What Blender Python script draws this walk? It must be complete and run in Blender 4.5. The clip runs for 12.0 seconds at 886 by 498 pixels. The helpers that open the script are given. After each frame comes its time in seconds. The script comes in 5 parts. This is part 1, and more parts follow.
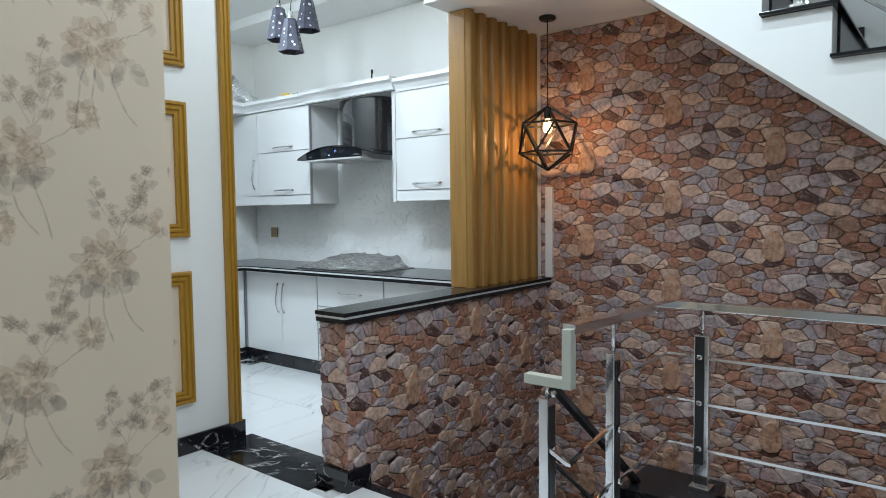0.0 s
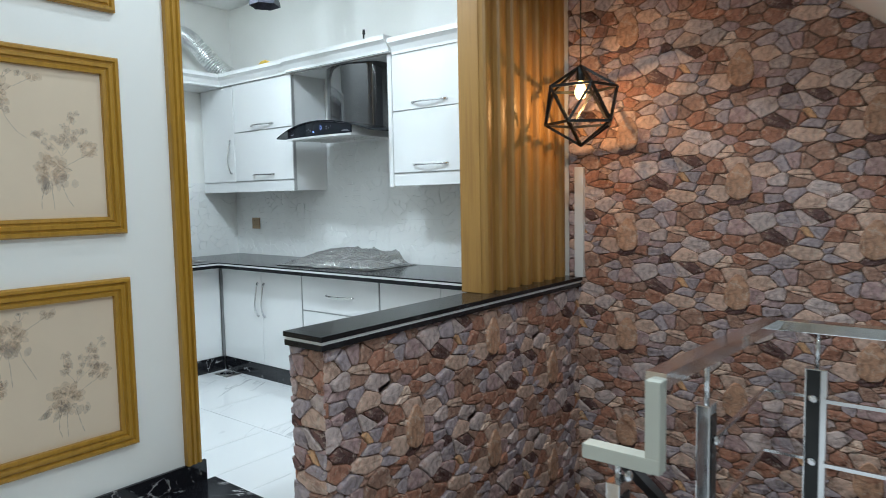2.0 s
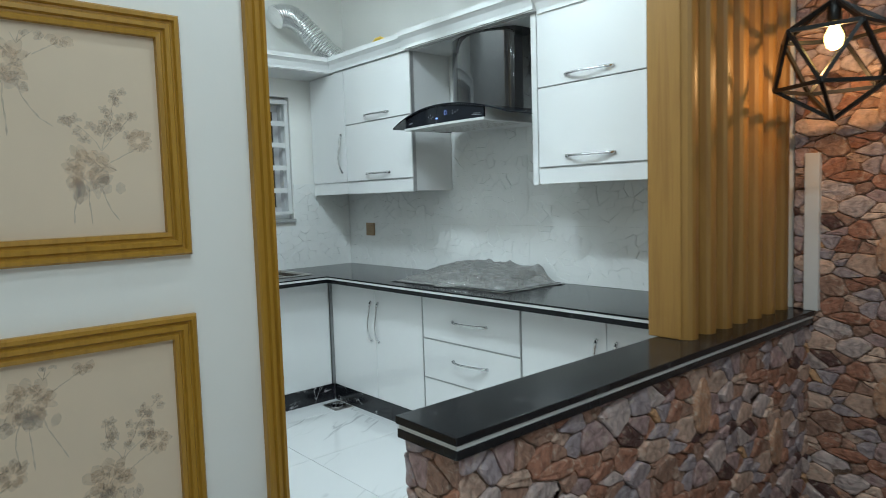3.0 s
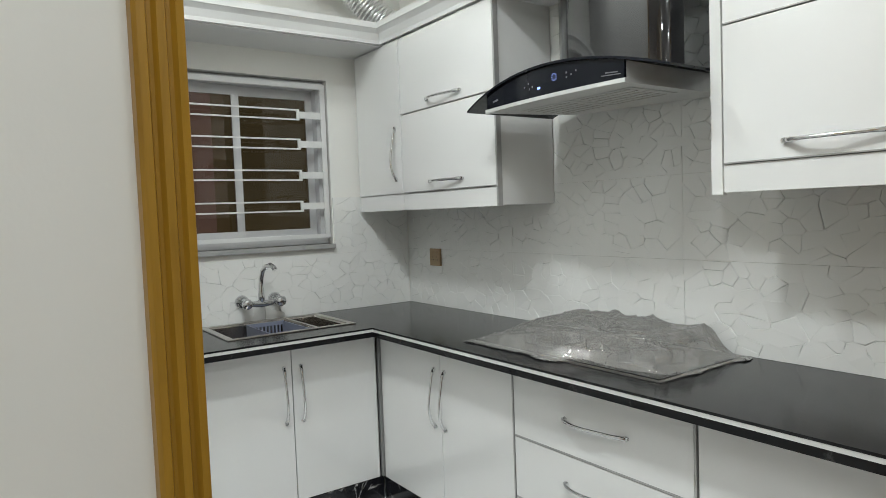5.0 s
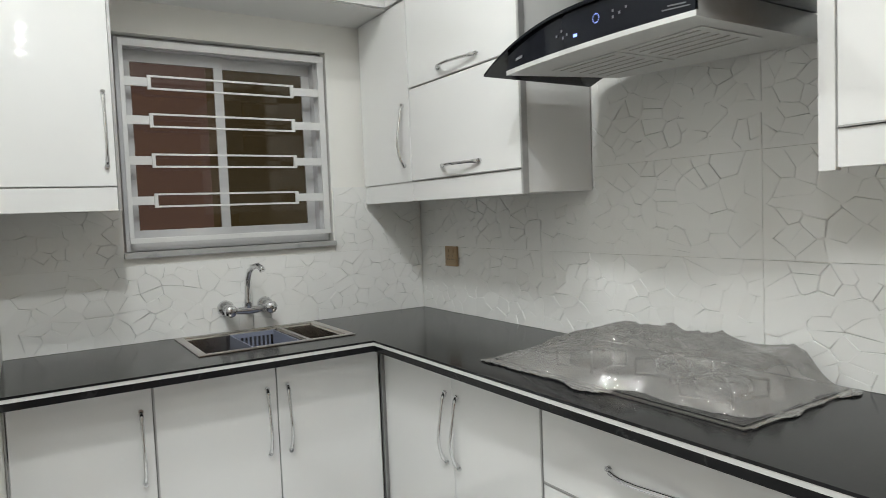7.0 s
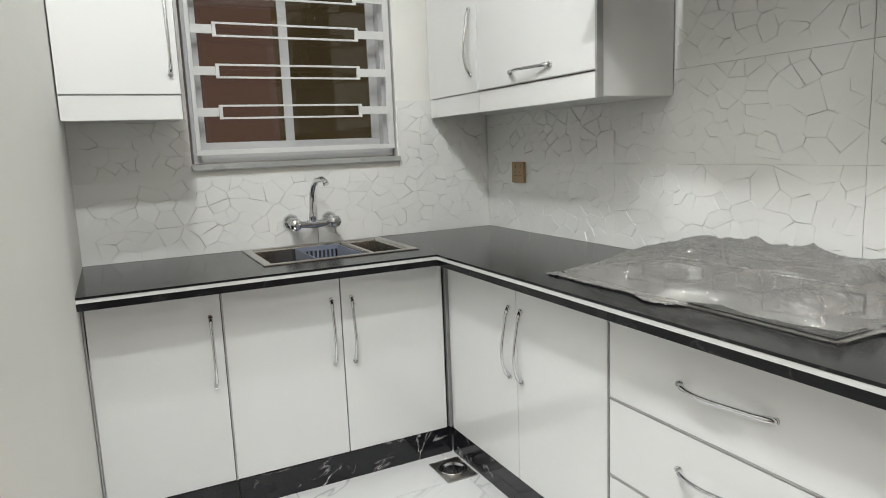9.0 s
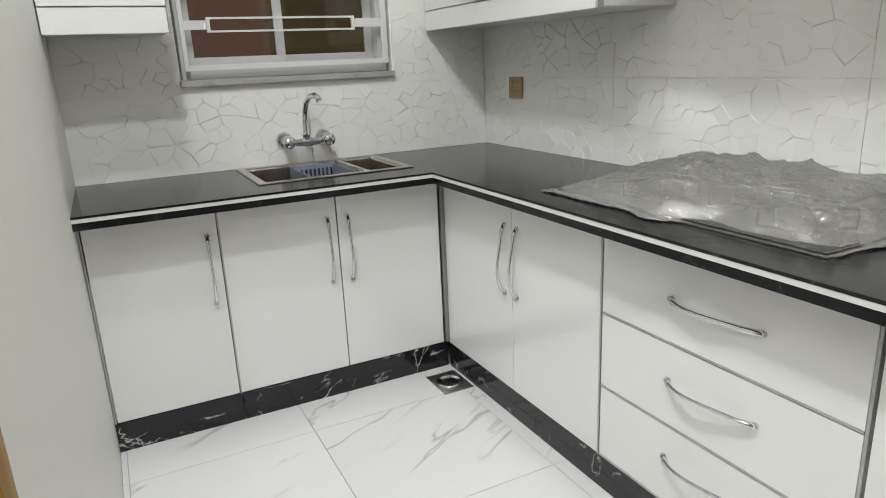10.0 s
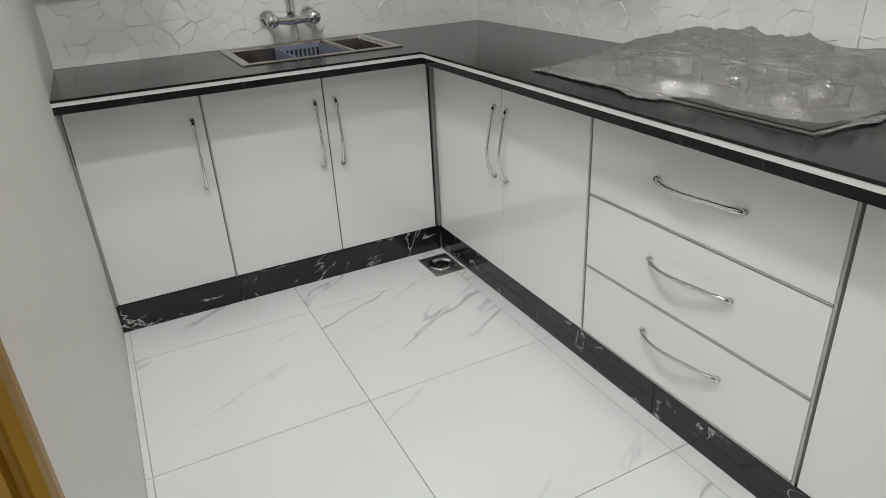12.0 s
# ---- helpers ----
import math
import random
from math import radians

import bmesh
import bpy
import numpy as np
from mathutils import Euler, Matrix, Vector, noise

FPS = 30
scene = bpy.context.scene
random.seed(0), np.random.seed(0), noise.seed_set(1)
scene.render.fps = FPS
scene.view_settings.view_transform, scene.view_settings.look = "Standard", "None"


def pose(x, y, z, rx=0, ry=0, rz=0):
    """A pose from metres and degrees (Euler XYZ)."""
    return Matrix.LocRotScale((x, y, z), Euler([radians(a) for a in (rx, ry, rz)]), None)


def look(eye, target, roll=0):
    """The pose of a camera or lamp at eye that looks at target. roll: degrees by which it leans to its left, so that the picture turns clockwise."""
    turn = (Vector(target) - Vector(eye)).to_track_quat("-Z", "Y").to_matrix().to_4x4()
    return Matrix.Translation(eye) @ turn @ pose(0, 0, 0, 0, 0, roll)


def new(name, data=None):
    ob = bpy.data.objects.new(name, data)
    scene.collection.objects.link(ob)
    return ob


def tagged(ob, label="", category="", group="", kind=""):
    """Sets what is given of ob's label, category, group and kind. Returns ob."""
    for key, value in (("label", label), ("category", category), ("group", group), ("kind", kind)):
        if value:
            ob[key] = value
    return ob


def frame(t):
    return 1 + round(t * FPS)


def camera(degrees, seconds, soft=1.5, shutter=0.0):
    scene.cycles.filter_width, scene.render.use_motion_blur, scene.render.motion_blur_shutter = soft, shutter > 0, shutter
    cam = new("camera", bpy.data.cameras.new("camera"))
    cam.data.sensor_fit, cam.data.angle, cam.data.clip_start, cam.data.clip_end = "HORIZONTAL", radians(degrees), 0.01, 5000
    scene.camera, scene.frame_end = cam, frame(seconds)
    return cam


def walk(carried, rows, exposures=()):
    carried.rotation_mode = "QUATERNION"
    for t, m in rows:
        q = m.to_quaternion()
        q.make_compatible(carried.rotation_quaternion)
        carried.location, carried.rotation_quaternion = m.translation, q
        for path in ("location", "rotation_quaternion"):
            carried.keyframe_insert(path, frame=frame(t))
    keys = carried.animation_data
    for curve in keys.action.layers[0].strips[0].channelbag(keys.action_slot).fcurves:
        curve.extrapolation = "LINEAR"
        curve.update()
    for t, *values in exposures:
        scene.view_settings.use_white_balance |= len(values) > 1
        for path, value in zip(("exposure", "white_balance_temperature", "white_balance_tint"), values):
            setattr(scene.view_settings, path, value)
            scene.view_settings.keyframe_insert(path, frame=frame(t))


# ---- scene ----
cam = camera(67.9, 12.0, soft=0.7, shutter=0.2)
PATH = [
    (0, (5.863, -4.243, 1.392), (4.623, -2.678, 1.274), -0.7),
    (0.5, (5.88, -4.139, 1.373), (4.717, -2.516, 1.256), -0.8),
    (1, (5.825, -4.022, 1.375), (4.744, -2.344, 1.245), -0.7),
    (1.5, (5.666, -3.871, 1.385), (4.54, -2.225, 1.238), -0.7),
    (2, (5.316, -3.601, 1.39), (4.072, -2.043, 1.232), -1.1),
    (2.5, (4.92, -3.255, 1.414), (3.553, -1.806, 1.239), -1.9),
    (3, (4.552, -2.985, 1.415), (3.052, -1.672, 1.259), -1.8),
    (3.5, (4.17, -2.706, 1.436), (2.583, -1.495, 1.305), -2.4),
    (3.7, (4.033, -2.55, 1.431), (2.409, -1.391, 1.292), -2.7),
    (5.3, (3.354, -2.117, 1.441), (1.722, -0.966, 1.34), -2.0),
    (5.5, (3.318, -2.080, 1.426), (1.696, -0.915, 1.33), -1.9),
    (6, (3.23, -1.938, 1.436), (1.597, -0.787, 1.333), -2.0),
    (6.5, (3.111, -1.844, 1.421), (1.474, -0.701, 1.302), -2.3),
    (7, (3.036, -1.807, 1.407), (1.353, -0.733, 1.295), -2.3),
    (7.2, (3.015, -1.789, 1.401), (1.291, -0.782, 1.29), -2.9),
    (9, (2.976, -1.762, 1.325), (1.206, -0.883, 1.016), -2.3),
    (9.5, (2.975, -1.757, 1.319), (1.222, -0.892, 0.893), -2.6),
    (10, (2.977, -1.758, 1.321), (1.254, -0.904, 0.772), -2.6),
    (10.5, (2.979, -1.755, 1.319), (1.286, -0.92, 0.659), -2.7),
    (11, (2.982, -1.756, 1.314), (1.321, -0.935, 0.561), -2.7),
    (11.5, (2.987, -1.745, 1.306), (1.364, -0.955, 0.445), -3.0),
    (12, (3.0, -1.739, 1.307), (1.381, -0.947, 0.441), -3.1),
]
walk(cam, [(t, look(eye, target, roll)) for t, eye, target, roll in PATH],
     exposures=[(0.0, 0.06, 5450, 4), (1.0, 0.22, 5450, 4), (1.6, 0.30, 5450, 4), (2.1, 0.12, 5450, 2), (2.7, -0.06, 5500, 0), (3.5, -0.25, 5500, -4), (5.3, -0.10, 6400, 8), (7.0, -0.03, 6450, 9), (9.2, 0.20, 6500, 9), (10.3, 0.09, 6500, 10), (12.0, -0.20, 6500, 10)])
# ---------------------------------------------------------------- light
world = bpy.data.worlds.new("night")
scene.world = world
world.use_nodes = True
world.node_tree.nodes["Background"].inputs[0].default_value = (0.02, 0.022, 0.03, 1)
world.node_tree.nodes["Background"].inputs[1].default_value = 0.3


def downlight(x, y, z, watts, size=0.16, colour=(0.97, 1.0, 0.99)):
    """A recessed ceiling light: a rim, and a lamp in its opening."""
    lamp = bpy.data.lights.new("downlight_lamp", "AREA")
    lamp.shape, lamp.size, lamp.energy, lamp.color = "DISK", size, watts, colour
    ob = new("downlight_lamp", lamp)
    ob.matrix_world = pose(x, y, z - 0.012)
    return ob


KITCHEN_SPOTS = [(1.45, -1.60, 15), (2.15, -1.74, 24), (3.0, -1.76, 8)]
LOBBY_SPOTS = [(4.8, -2.5, 21), (6.0, -3.3, 7), (3.7, -3.0, 9), (4.9, -3.9, 7), (6.6, -4.6, 9)]
STAIR_SPOTS = [(4.62, -1.70, 3), (5.10, -1.70, 3), (5.60, -1.70, 3)]
for sx, sy, watts in KITCHEN_SPOTS + LOBBY_SPOTS:
    downlight(sx, sy, 3.2, watts)
for sx, sy, watts in STAIR_SPOTS:
    downlight(sx, sy, 3.2, watts, 0.05)

# ---------------------------------------------------------------- materials


def material(name):
    m = bpy.data.materials.new(name)
    m.use_nodes = True
    nt = m.node_tree
    return m, nt, nt.nodes["Principled BSDF"]


def node(nt, kind, **inputs):
    n = nt.nodes.new(kind)
    for key, value in inputs.items():
        n.inputs[key.replace("_", " ")].default_value = value
    return n


def ramp(nt, source, stops):
    r = nt.nodes.new("ShaderNodeValToRGB")
    while len(r.color_ramp.elements) < len(stops):
        r.color_ramp.elements.new(0.5)
    for e, (p, c) in zip(r.color_ramp.elements, stops):
        e.position, e.color = p, (*c, 1)
    nt.links.new(source, r.inputs[0])
    return r.outputs[0]


def shifted(nt, scale=(1, 1, 1), turn=0.0, spread=40.0):
    """Object coordinates, turned and stretched, and moved by each object's own random number."""
    tc, oi = nt.nodes.new("ShaderNodeTexCoord"), nt.nodes.new("ShaderNodeObjectInfo")
    mul = node(nt, "ShaderNodeMath")
    mul.operation = "MULTIPLY"
    mul.inputs[1].default_value = spread
    nt.links.new(oi.outputs["Random"], mul.inputs[0])
    add = nt.nodes.new("ShaderNodeVectorMath")
    nt.links.new(tc.outputs["Object"], add.inputs[0])
    nt.links.new(mul.outputs[0], add.inputs[1])
    rot, mp = nt.nodes.new("ShaderNodeMapping"), nt.nodes.new("ShaderNodeMapping")
    rot.inputs["Rotation"].default_value = (0, 0, turn)
    mp.inputs["Scale"].default_value = scale
    nt.links.new(add.outputs[0], rot.inputs[0])
    nt.links.new(rot.outputs[0], mp.inputs[0])
    return mp.outputs[0]


def noise_of(nt, vec, scale, detail=4.0, rough=0.55, distortion=0.0):
    n = node(nt, "ShaderNodeTexNoise", Scale=scale, Detail=detail, Roughness=rough, Distortion=distortion)
    if vec:
        nt.links.new(vec, n.inputs["Vector"])
    return n.outputs["Fac"]


def bump(nt, bsdf, height, strength, distance):
    b = node(nt, "ShaderNodeBump", Strength=strength, Distance=distance)
    nt.links.new(height, b.inputs["Height"])
    nt.links.new(b.outputs[0], bsdf.inputs["Normal"])


def plain(name, colour, rough, metal=0.0, vary=0.06, scale=6.0, relief=0.0, relief_scale=60.0, coat=0.0, rough_vary=0.05):
    """Paint, plastic or metal: slightly uneven in colour and gloss, with fine relief."""
    m, nt, b = material(name)
    tc = nt.nodes.new("ShaderNodeTexCoord")
    n = noise_of(nt, tc.outputs["Object"], scale, 5.0)
    lo = tuple(c * (1 - vary) for c in colour)
    hi = tuple(min(1, c * (1 + vary)) for c in colour)
    nt.links.new(ramp(nt, n, [(0.3, lo), (0.7, hi)]), b.inputs["Base Color"])
    r = node(nt, "ShaderNodeMapRange")
    r.inputs["To Min"].default_value, r.inputs["To Max"].default_value = max(0.0, rough - rough_vary), rough + rough_vary
    nt.links.new(noise_of(nt, tc.outputs["Object"], scale * 4, 3.0), r.inputs[0])
    nt.links.new(r.outputs[0], b.inputs["Roughness"])
    b.inputs["Metallic"].default_value = metal
    b.inputs["Coat Weight"].default_value = coat
    if relief:
        bump(nt, b, noise_of(nt, tc.outputs["Object"], relief_scale, 4.0), 0.4, relief)
    return m


def marble(name, ground, vein, scale, turn, width, rough, amount=1.0, stretch=0.4, cloud=0.04, detail=6.0, wander=0.7):
    """Polished stone with thin wandering veins; every slab has veins of its own."""
    m, nt, b = material(name)
    vec = shifted(nt, (1, stretch, 1), turn)
    far = noise_of(nt, vec, scale, detail, 0.55, wander)
    sub = node(nt, "ShaderNodeMath")
    sub.operation = "SUBTRACT"
    sub.inputs[1].default_value = 0.5
    nt.links.new(far, sub.inputs[0])
    ab = node(nt, "ShaderNodeMath")
    ab.operation = "ABSOLUTE"
    nt.links.new(sub.outputs[0], ab.inputs[0])
    line = ramp(nt, ab.outputs[0], [(0.0, (1, 1, 1)), (width * 0.35, (0.55, 0.55, 0.55)), (width, (0, 0, 0))])
    gate = ramp(nt, noise_of(nt, vec, scale * 1.7, 2.0), [(0.50, (0, 0, 0)), (0.64, (amount, amount, amount))])
    both = node(nt, "ShaderNodeMath")
    both.operation = "MULTIPLY"
    nt.links.new(line, both.inputs[0])
    nt.links.new(gate, both.inputs[1])
    mix = nt.nodes.new("ShaderNodeMix")
    mix.data_type = "RGBA"
    nt.links.new(both.outputs[0], mix.inputs["Factor"])
    base = ramp(nt, noise_of(nt, vec, scale * 0.8, 4.0), [(0.3, tuple(c * (1 - cloud) for c in ground)), (0.7, ground)])
    nt.links.new(base, mix.inputs[6])
    mix.inputs[7].default_value = (*vein, 1)
    nt.links.new(mix.outputs[2], b.inputs["Base Color"])
    b.inputs["Roughness"].default_value = rough
    return m


def stone(name, tone):
    """Rough field stone of one tone: mottled, veined with rust and cream, grained."""
    m, nt, b = material(name)
    tc = nt.nodes.new("ShaderNodeTexCoord")
    rnd = nt.nodes.new("ShaderNodeObjectInfo").outputs["Random"]
    patch = nt.nodes.new("ShaderNodeMix")
    patch.data_type, patch.blend_type = "RGBA", "MULTIPLY"
    patch.inputs["Factor"].default_value = 1.0
    patch.inputs[6].default_value = (*tone, 1)
    nt.links.new(ramp(nt, noise_of(nt, tc.outputs["Object"], 20.0, 5.0, 0.6, 0.8), [(0.30, (0.42, 0.37, 0.34)), (0.46, (1.05, 1.02, 1.0)), (0.66, (1.5, 1.47, 1.43))]), patch.inputs[7])
    cream = nt.nodes.new("ShaderNodeMix")
    cream.data_type = "RGBA"
    nt.links.new(ramp(nt, noise_of(nt, tc.outputs["Object"], 34.0, 6.0, 0.7, 1.2), [(0.54, (0, 0, 0)), (0.64, (0.6, 0.6, 0.6))]), cream.inputs["Factor"])
    nt.links.new(patch.outputs[2], cream.inputs[6])
    cream.inputs[7].default_value = (0.60, 0.50, 0.40, 1)
    rust = nt.nodes.new("ShaderNodeMix")
    rust.data_type = "RGBA"
    nt.links.new(ramp(nt, noise_of(nt, tc.outputs["Object"], 13.0, 6.0, 0.65, 0.5), [(0.55, (0, 0, 0)), (0.66, (0.5, 0.5, 0.5))]), rust.inputs["Factor"])
    nt.links.new(cream.outputs[2], rust.inputs[6])
    rust.inputs[7].default_value = (0.27, 0.095, 0.05, 1)
    shift = nt.nodes.new("ShaderNodeHueSaturation")
    val = node(nt, "ShaderNodeMapRange")
    val.inputs["To Min"].default_value, val.inputs["To Max"].default_value = 0.92, 1.08
    nt.links.new(rnd, val.inputs[0])
    nt.links.new(val.outputs[0], shift.inputs["Value"])
    nt.links.new(rust.outputs[2], shift.inputs["Color"])
    nt.links.new(shift.outputs[0], b.inputs["Base Color"])
    b.inputs["Roughness"].default_value = 0.55
    bump(nt, b, noise_of(nt, tc.outputs["Object"], 40.0, 8.0, 0.7), 0.8, 0.012)
    return m


def timber(name, light, dark, scale, rough):
    m, nt, b = material(name)
    vec = shifted(nt, (14, 14, 0.7))
    n = noise_of(nt, vec, scale, 6.0, 0.6, 0.4)
    nt.links.new(ramp(nt, n, [(0.3, dark), (0.55, light), (0.8, tuple(c * 0.85 for c in light))]), b.inputs["Base Color"])
    b.inputs["Roughness"].default_value = rough
    bump(nt, b, n, 0.25, 0.002)
    return m


def clear(name, tint, rough, gloss_ior=1.5, body=None, body_share=0.0, relief=None):
    """A thin clear sheet: tinted see-through, gloss by Fresnel, and a share of cloudy body."""
    m = bpy.data.materials.new(name)
    m.use_nodes = True
    nt = m.node_tree
    nt.nodes.clear()
    out = nt.nodes.new("ShaderNodeOutputMaterial")
    tr, gl = nt.nodes.new("ShaderNodeBsdfTransparent"), nt.nodes.new("ShaderNodeBsdfGlossy")
    tr.inputs[0].default_value = (*tint, 1)
    gl.inputs["Roughness"].default_value = rough
    fr = node(nt, "ShaderNodeFresnel", IOR=gloss_ior)
    mix = nt.nodes.new("ShaderNodeMixShader")
    nt.links.new(fr.outputs[0], mix.inputs[0])
    first = tr.outputs[0]
    if body:
        df = nt.nodes.new("ShaderNodeBsdfDiffuse")
        df.inputs[0].default_value = (*body, 1)
        m2 = nt.nodes.new("ShaderNodeMixShader")
        m2.inputs[0].default_value = body_share
        nt.links.new(first, m2.inputs[1])
        nt.links.new(df.outputs[0], m2.inputs[2])
        first = m2.outputs[0]
    nt.links.new(first, mix.inputs[1])
    nt.links.new(gl.outputs[0], mix.inputs[2])
    if relief:
        tc = nt.nodes.new("ShaderNodeTexCoord")
        bp = node(nt, "ShaderNodeBump", Strength=relief[1], Distance=relief[2])
        nt.links.new(noise_of(nt, tc.outputs["Object"], relief[0], 5.0, 0.6, 1.5), bp.inputs["Height"])
        nt.links.new(bp.outputs[0], gl.inputs["Normal"])
        nt.links.new(bp.outputs[0], fr.inputs["Normal"])
    nt.links.new(mix.outputs[0], out.inputs[0])
    return m


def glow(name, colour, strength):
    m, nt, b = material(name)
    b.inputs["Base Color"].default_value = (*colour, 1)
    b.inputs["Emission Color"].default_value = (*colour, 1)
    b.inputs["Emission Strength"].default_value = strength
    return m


WALL = plain("wall_paint", (0.86, 0.85, 0.81), 0.55, vary=0.02, scale=2.0, relief=0.0006, relief_scale=90.0)
CEILING = plain("ceiling_paint", (0.88, 0.88, 0.86), 0.7, vary=0.015, scale=1.5, relief=0.0008, relief_scale=60.0)
GLOSS = plain("white_lacquer", (0.84, 0.84, 0.83), 0.18, vary=0.012, scale=2.0, coat=1.0, rough_vary=0.03)
CARCASS = plain("white_laminate", (0.80, 0.80, 0.79), 0.35, vary=0.02, scale=4.0)
ALU = plain("grey_edging", (0.44, 0.435, 0.43), 0.35, metal=0.4, vary=0.08, scale=20.0)
CHROME = plain("chrome", (0.75, 0.75, 0.76), 0.12, metal=1.0, vary=0.03, scale=12.0, rough_vary=0.05)
HOODSTEEL = plain("satin_aluminium", (0.66, 0.66, 0.65), 0.36, metal=0.35, vary=0.03, scale=30.0)
STEEL = plain("brushed_steel", (0.52, 0.50, 0.48), 0.3, metal=1.0, vary=0.06, scale=40.0, rough_vary=0.08)
GRANITE = marble("black_granite", (0.016, 0.016, 0.018), (0.07, 0.07, 0.07), 5.0, 0.5, 0.02, 0.16, 0.7, 1.0, 0.4)
GRANITE.node_tree.nodes["Principled BSDF"].inputs["Specular IOR Level"].default_value = 0.27
SINKSTEEL = plain("dull_sink_steel", (0.42, 0.39, 0.36), 0.25, metal=1.0, vary=0.06, scale=6.0)
FRAMEGREY = plain("grey_coated_aluminium", (0.58, 0.58, 0.585), 0.35, vary=0.04)
STRIPE = plain("white_stripe", (0.75, 0.75, 0.73), 0.3, vary=0.03)
BLACKMARBLE = marble("black_marble", (0.014, 0.014, 0.018), (0.66, 0.64, 0.62), 6.5, 0.6, 0.016, 0.12, 1.0, 0.5, 0.3)
FLOORTILE = marble("white_marble_tile", (0.84, 0.84, 0.835), (0.40, 0.40, 0.41), 2.9, -0.56, 0.012, 0.06, 0.8, 0.20, 0.04, 4.0, 0.4)
GROUT = plain("grout", (0.50, 0.49, 0.47), 0.8, vary=0.1, scale=15.0)
SPLASH = plain("white_ceramic", (0.87, 0.87, 0.85), 0.24, vary=0.015, scale=3.0, coat=0.3)
STONES = [stone("field_stone_" + n, c) for n, c in (
    ("tan", (0.507, 0.357, 0.280)), ("rust", (0.330, 0.158, 0.101)), ("slate", (0.347, 0.291, 0.308)), ("cream", (0.660, 0.497, 0.396)), ("maroon", (0.096, 0.047, 0.042)),
    ("ochre", (0.517, 0.306, 0.157)), ("grey", (0.473, 0.387, 0.368)), ("brown", (0.316, 0.187, 0.135)), ("mauve", (0.354, 0.246, 0.240)), ("boulder", (0.411, 0.243, 0.153)))]
MORTAR = plain("dark_mortar", (0.19, 0.125, 0.09), 0.9, vary=0.4, scale=25.0, relief=0.003)
SLAT = timber("slat_timber", (0.35, 0.19, 0.045), (0.26, 0.13, 0.03), 3.0, 0.42)
GOLD = timber("ochre_moulding", (0.40, 0.215, 0.020), (0.31, 0.16, 0.013), 3.0, 0.4)
PAPER = plain("beige_wallpaper", (0.68, 0.555, 0.41), 0.7, vary=0.035, scale=3.0, relief=0.0006, relief_scale=220.0)
BLACKMETAL = plain("black_metal", (0.010, 0.010, 0.010), 0.30, vary=0.2, scale=20.0)
BLACKGLASS = plain("black_glass", (0.012, 0.012, 0.014), 0.06, vary=0.1, coat=1.0, rough_vary=0.02)
PANELGLASS = plain("dark_hood_glass", (0.008, 0.009, 0.013), 0.10, vary=0.1, rough_vary=0.02)
PANELGLASS.node_tree.nodes["Principled BSDF"].inputs["Specular IOR Level"].default_value = 0.2
WHITEMETAL = plain("white_coated_aluminium", (0.72, 0.72, 0.71), 0.35, vary=0.03)
PANE = clear("brown_tinted_glass", (0.46, 0.40, 0.375), 0.0, 1.55)
BROWNWALL = plain("brown_plaster", (0.33, 0.19, 0.15), 0.8, vary=0.15, scale=3.0, relief=0.003)
# Emission added to brighten the brown wall outside; no lamp stands there.
BACKDROP = glow("glowing_brown_distance", (0.32, 0.255, 0.235), 0.85)
# Olive glow for the cabinets' reflection in the right pane.
OLIVEREFLECTION = glow("olive_reflection_glow", (0.18, 0.175, 0.09), 0.7)
SILLSTONE = marble("grey_marble", (0.45, 0.45, 0.44), (0.22, 0.22, 0.23), 9.0, 0.3, 0.06, 0.3, 0.9, 0.6, 0.2)
SOCKET = plain("bronze_plastic", (0.36, 0.25, 0.14), 0.35, metal=0.3, vary=0.1)
SOCKETDARK = plain("dark_bronze", (0.10, 0.07, 0.04), 0.4, vary=0.1)
FOIL = plain("aluminium_foil", (0.80, 0.80, 0.80), 0.22, metal=1.0, vary=0.05, scale=30.0, relief=0.004, relief_scale=35.0)
WRAP = clear("plastic_wrap", (0.95, 0.94, 0.93), 0.08, 2.1, (0.93, 0.90, 0.86), 0.25, (16.0, 0.6, 0.012))
BAG = clear("white_plastic_bag", (0.95, 0.95, 0.95), 0.2, 1.4, (0.85, 0.85, 0.85), 0.75, (20.0, 1.0, 0.02))
YELLOW = plain("yellow_tape", (0.75, 0.52, 0.08), 0.4, vary=0.1)
BASKET = plain("blue_grey_plastic", (0.22, 0.24, 0.31), 0.4, vary=0.06)
SHADE = plain("smoked_shade", (0.06, 0.06, 0.08), 0.3, vary=0.4, scale=30.0)
FLECK = plain("pale_fleck", (0.62, 0.62, 0.64), 0.3, vary=0.1)
BULB = glow("warm_filament", (1.0, 0.58, 0.16), 9.0)
LED = glow("display_blue", (0.30, 0.40, 1.0), 1.3)
PRINT = plain("panel_print", (0.13, 0.13, 0.145), 0.4)
DIFFUSER = glow("lamp_diffuser", (1.0, 0.98, 0.95), 6.0)


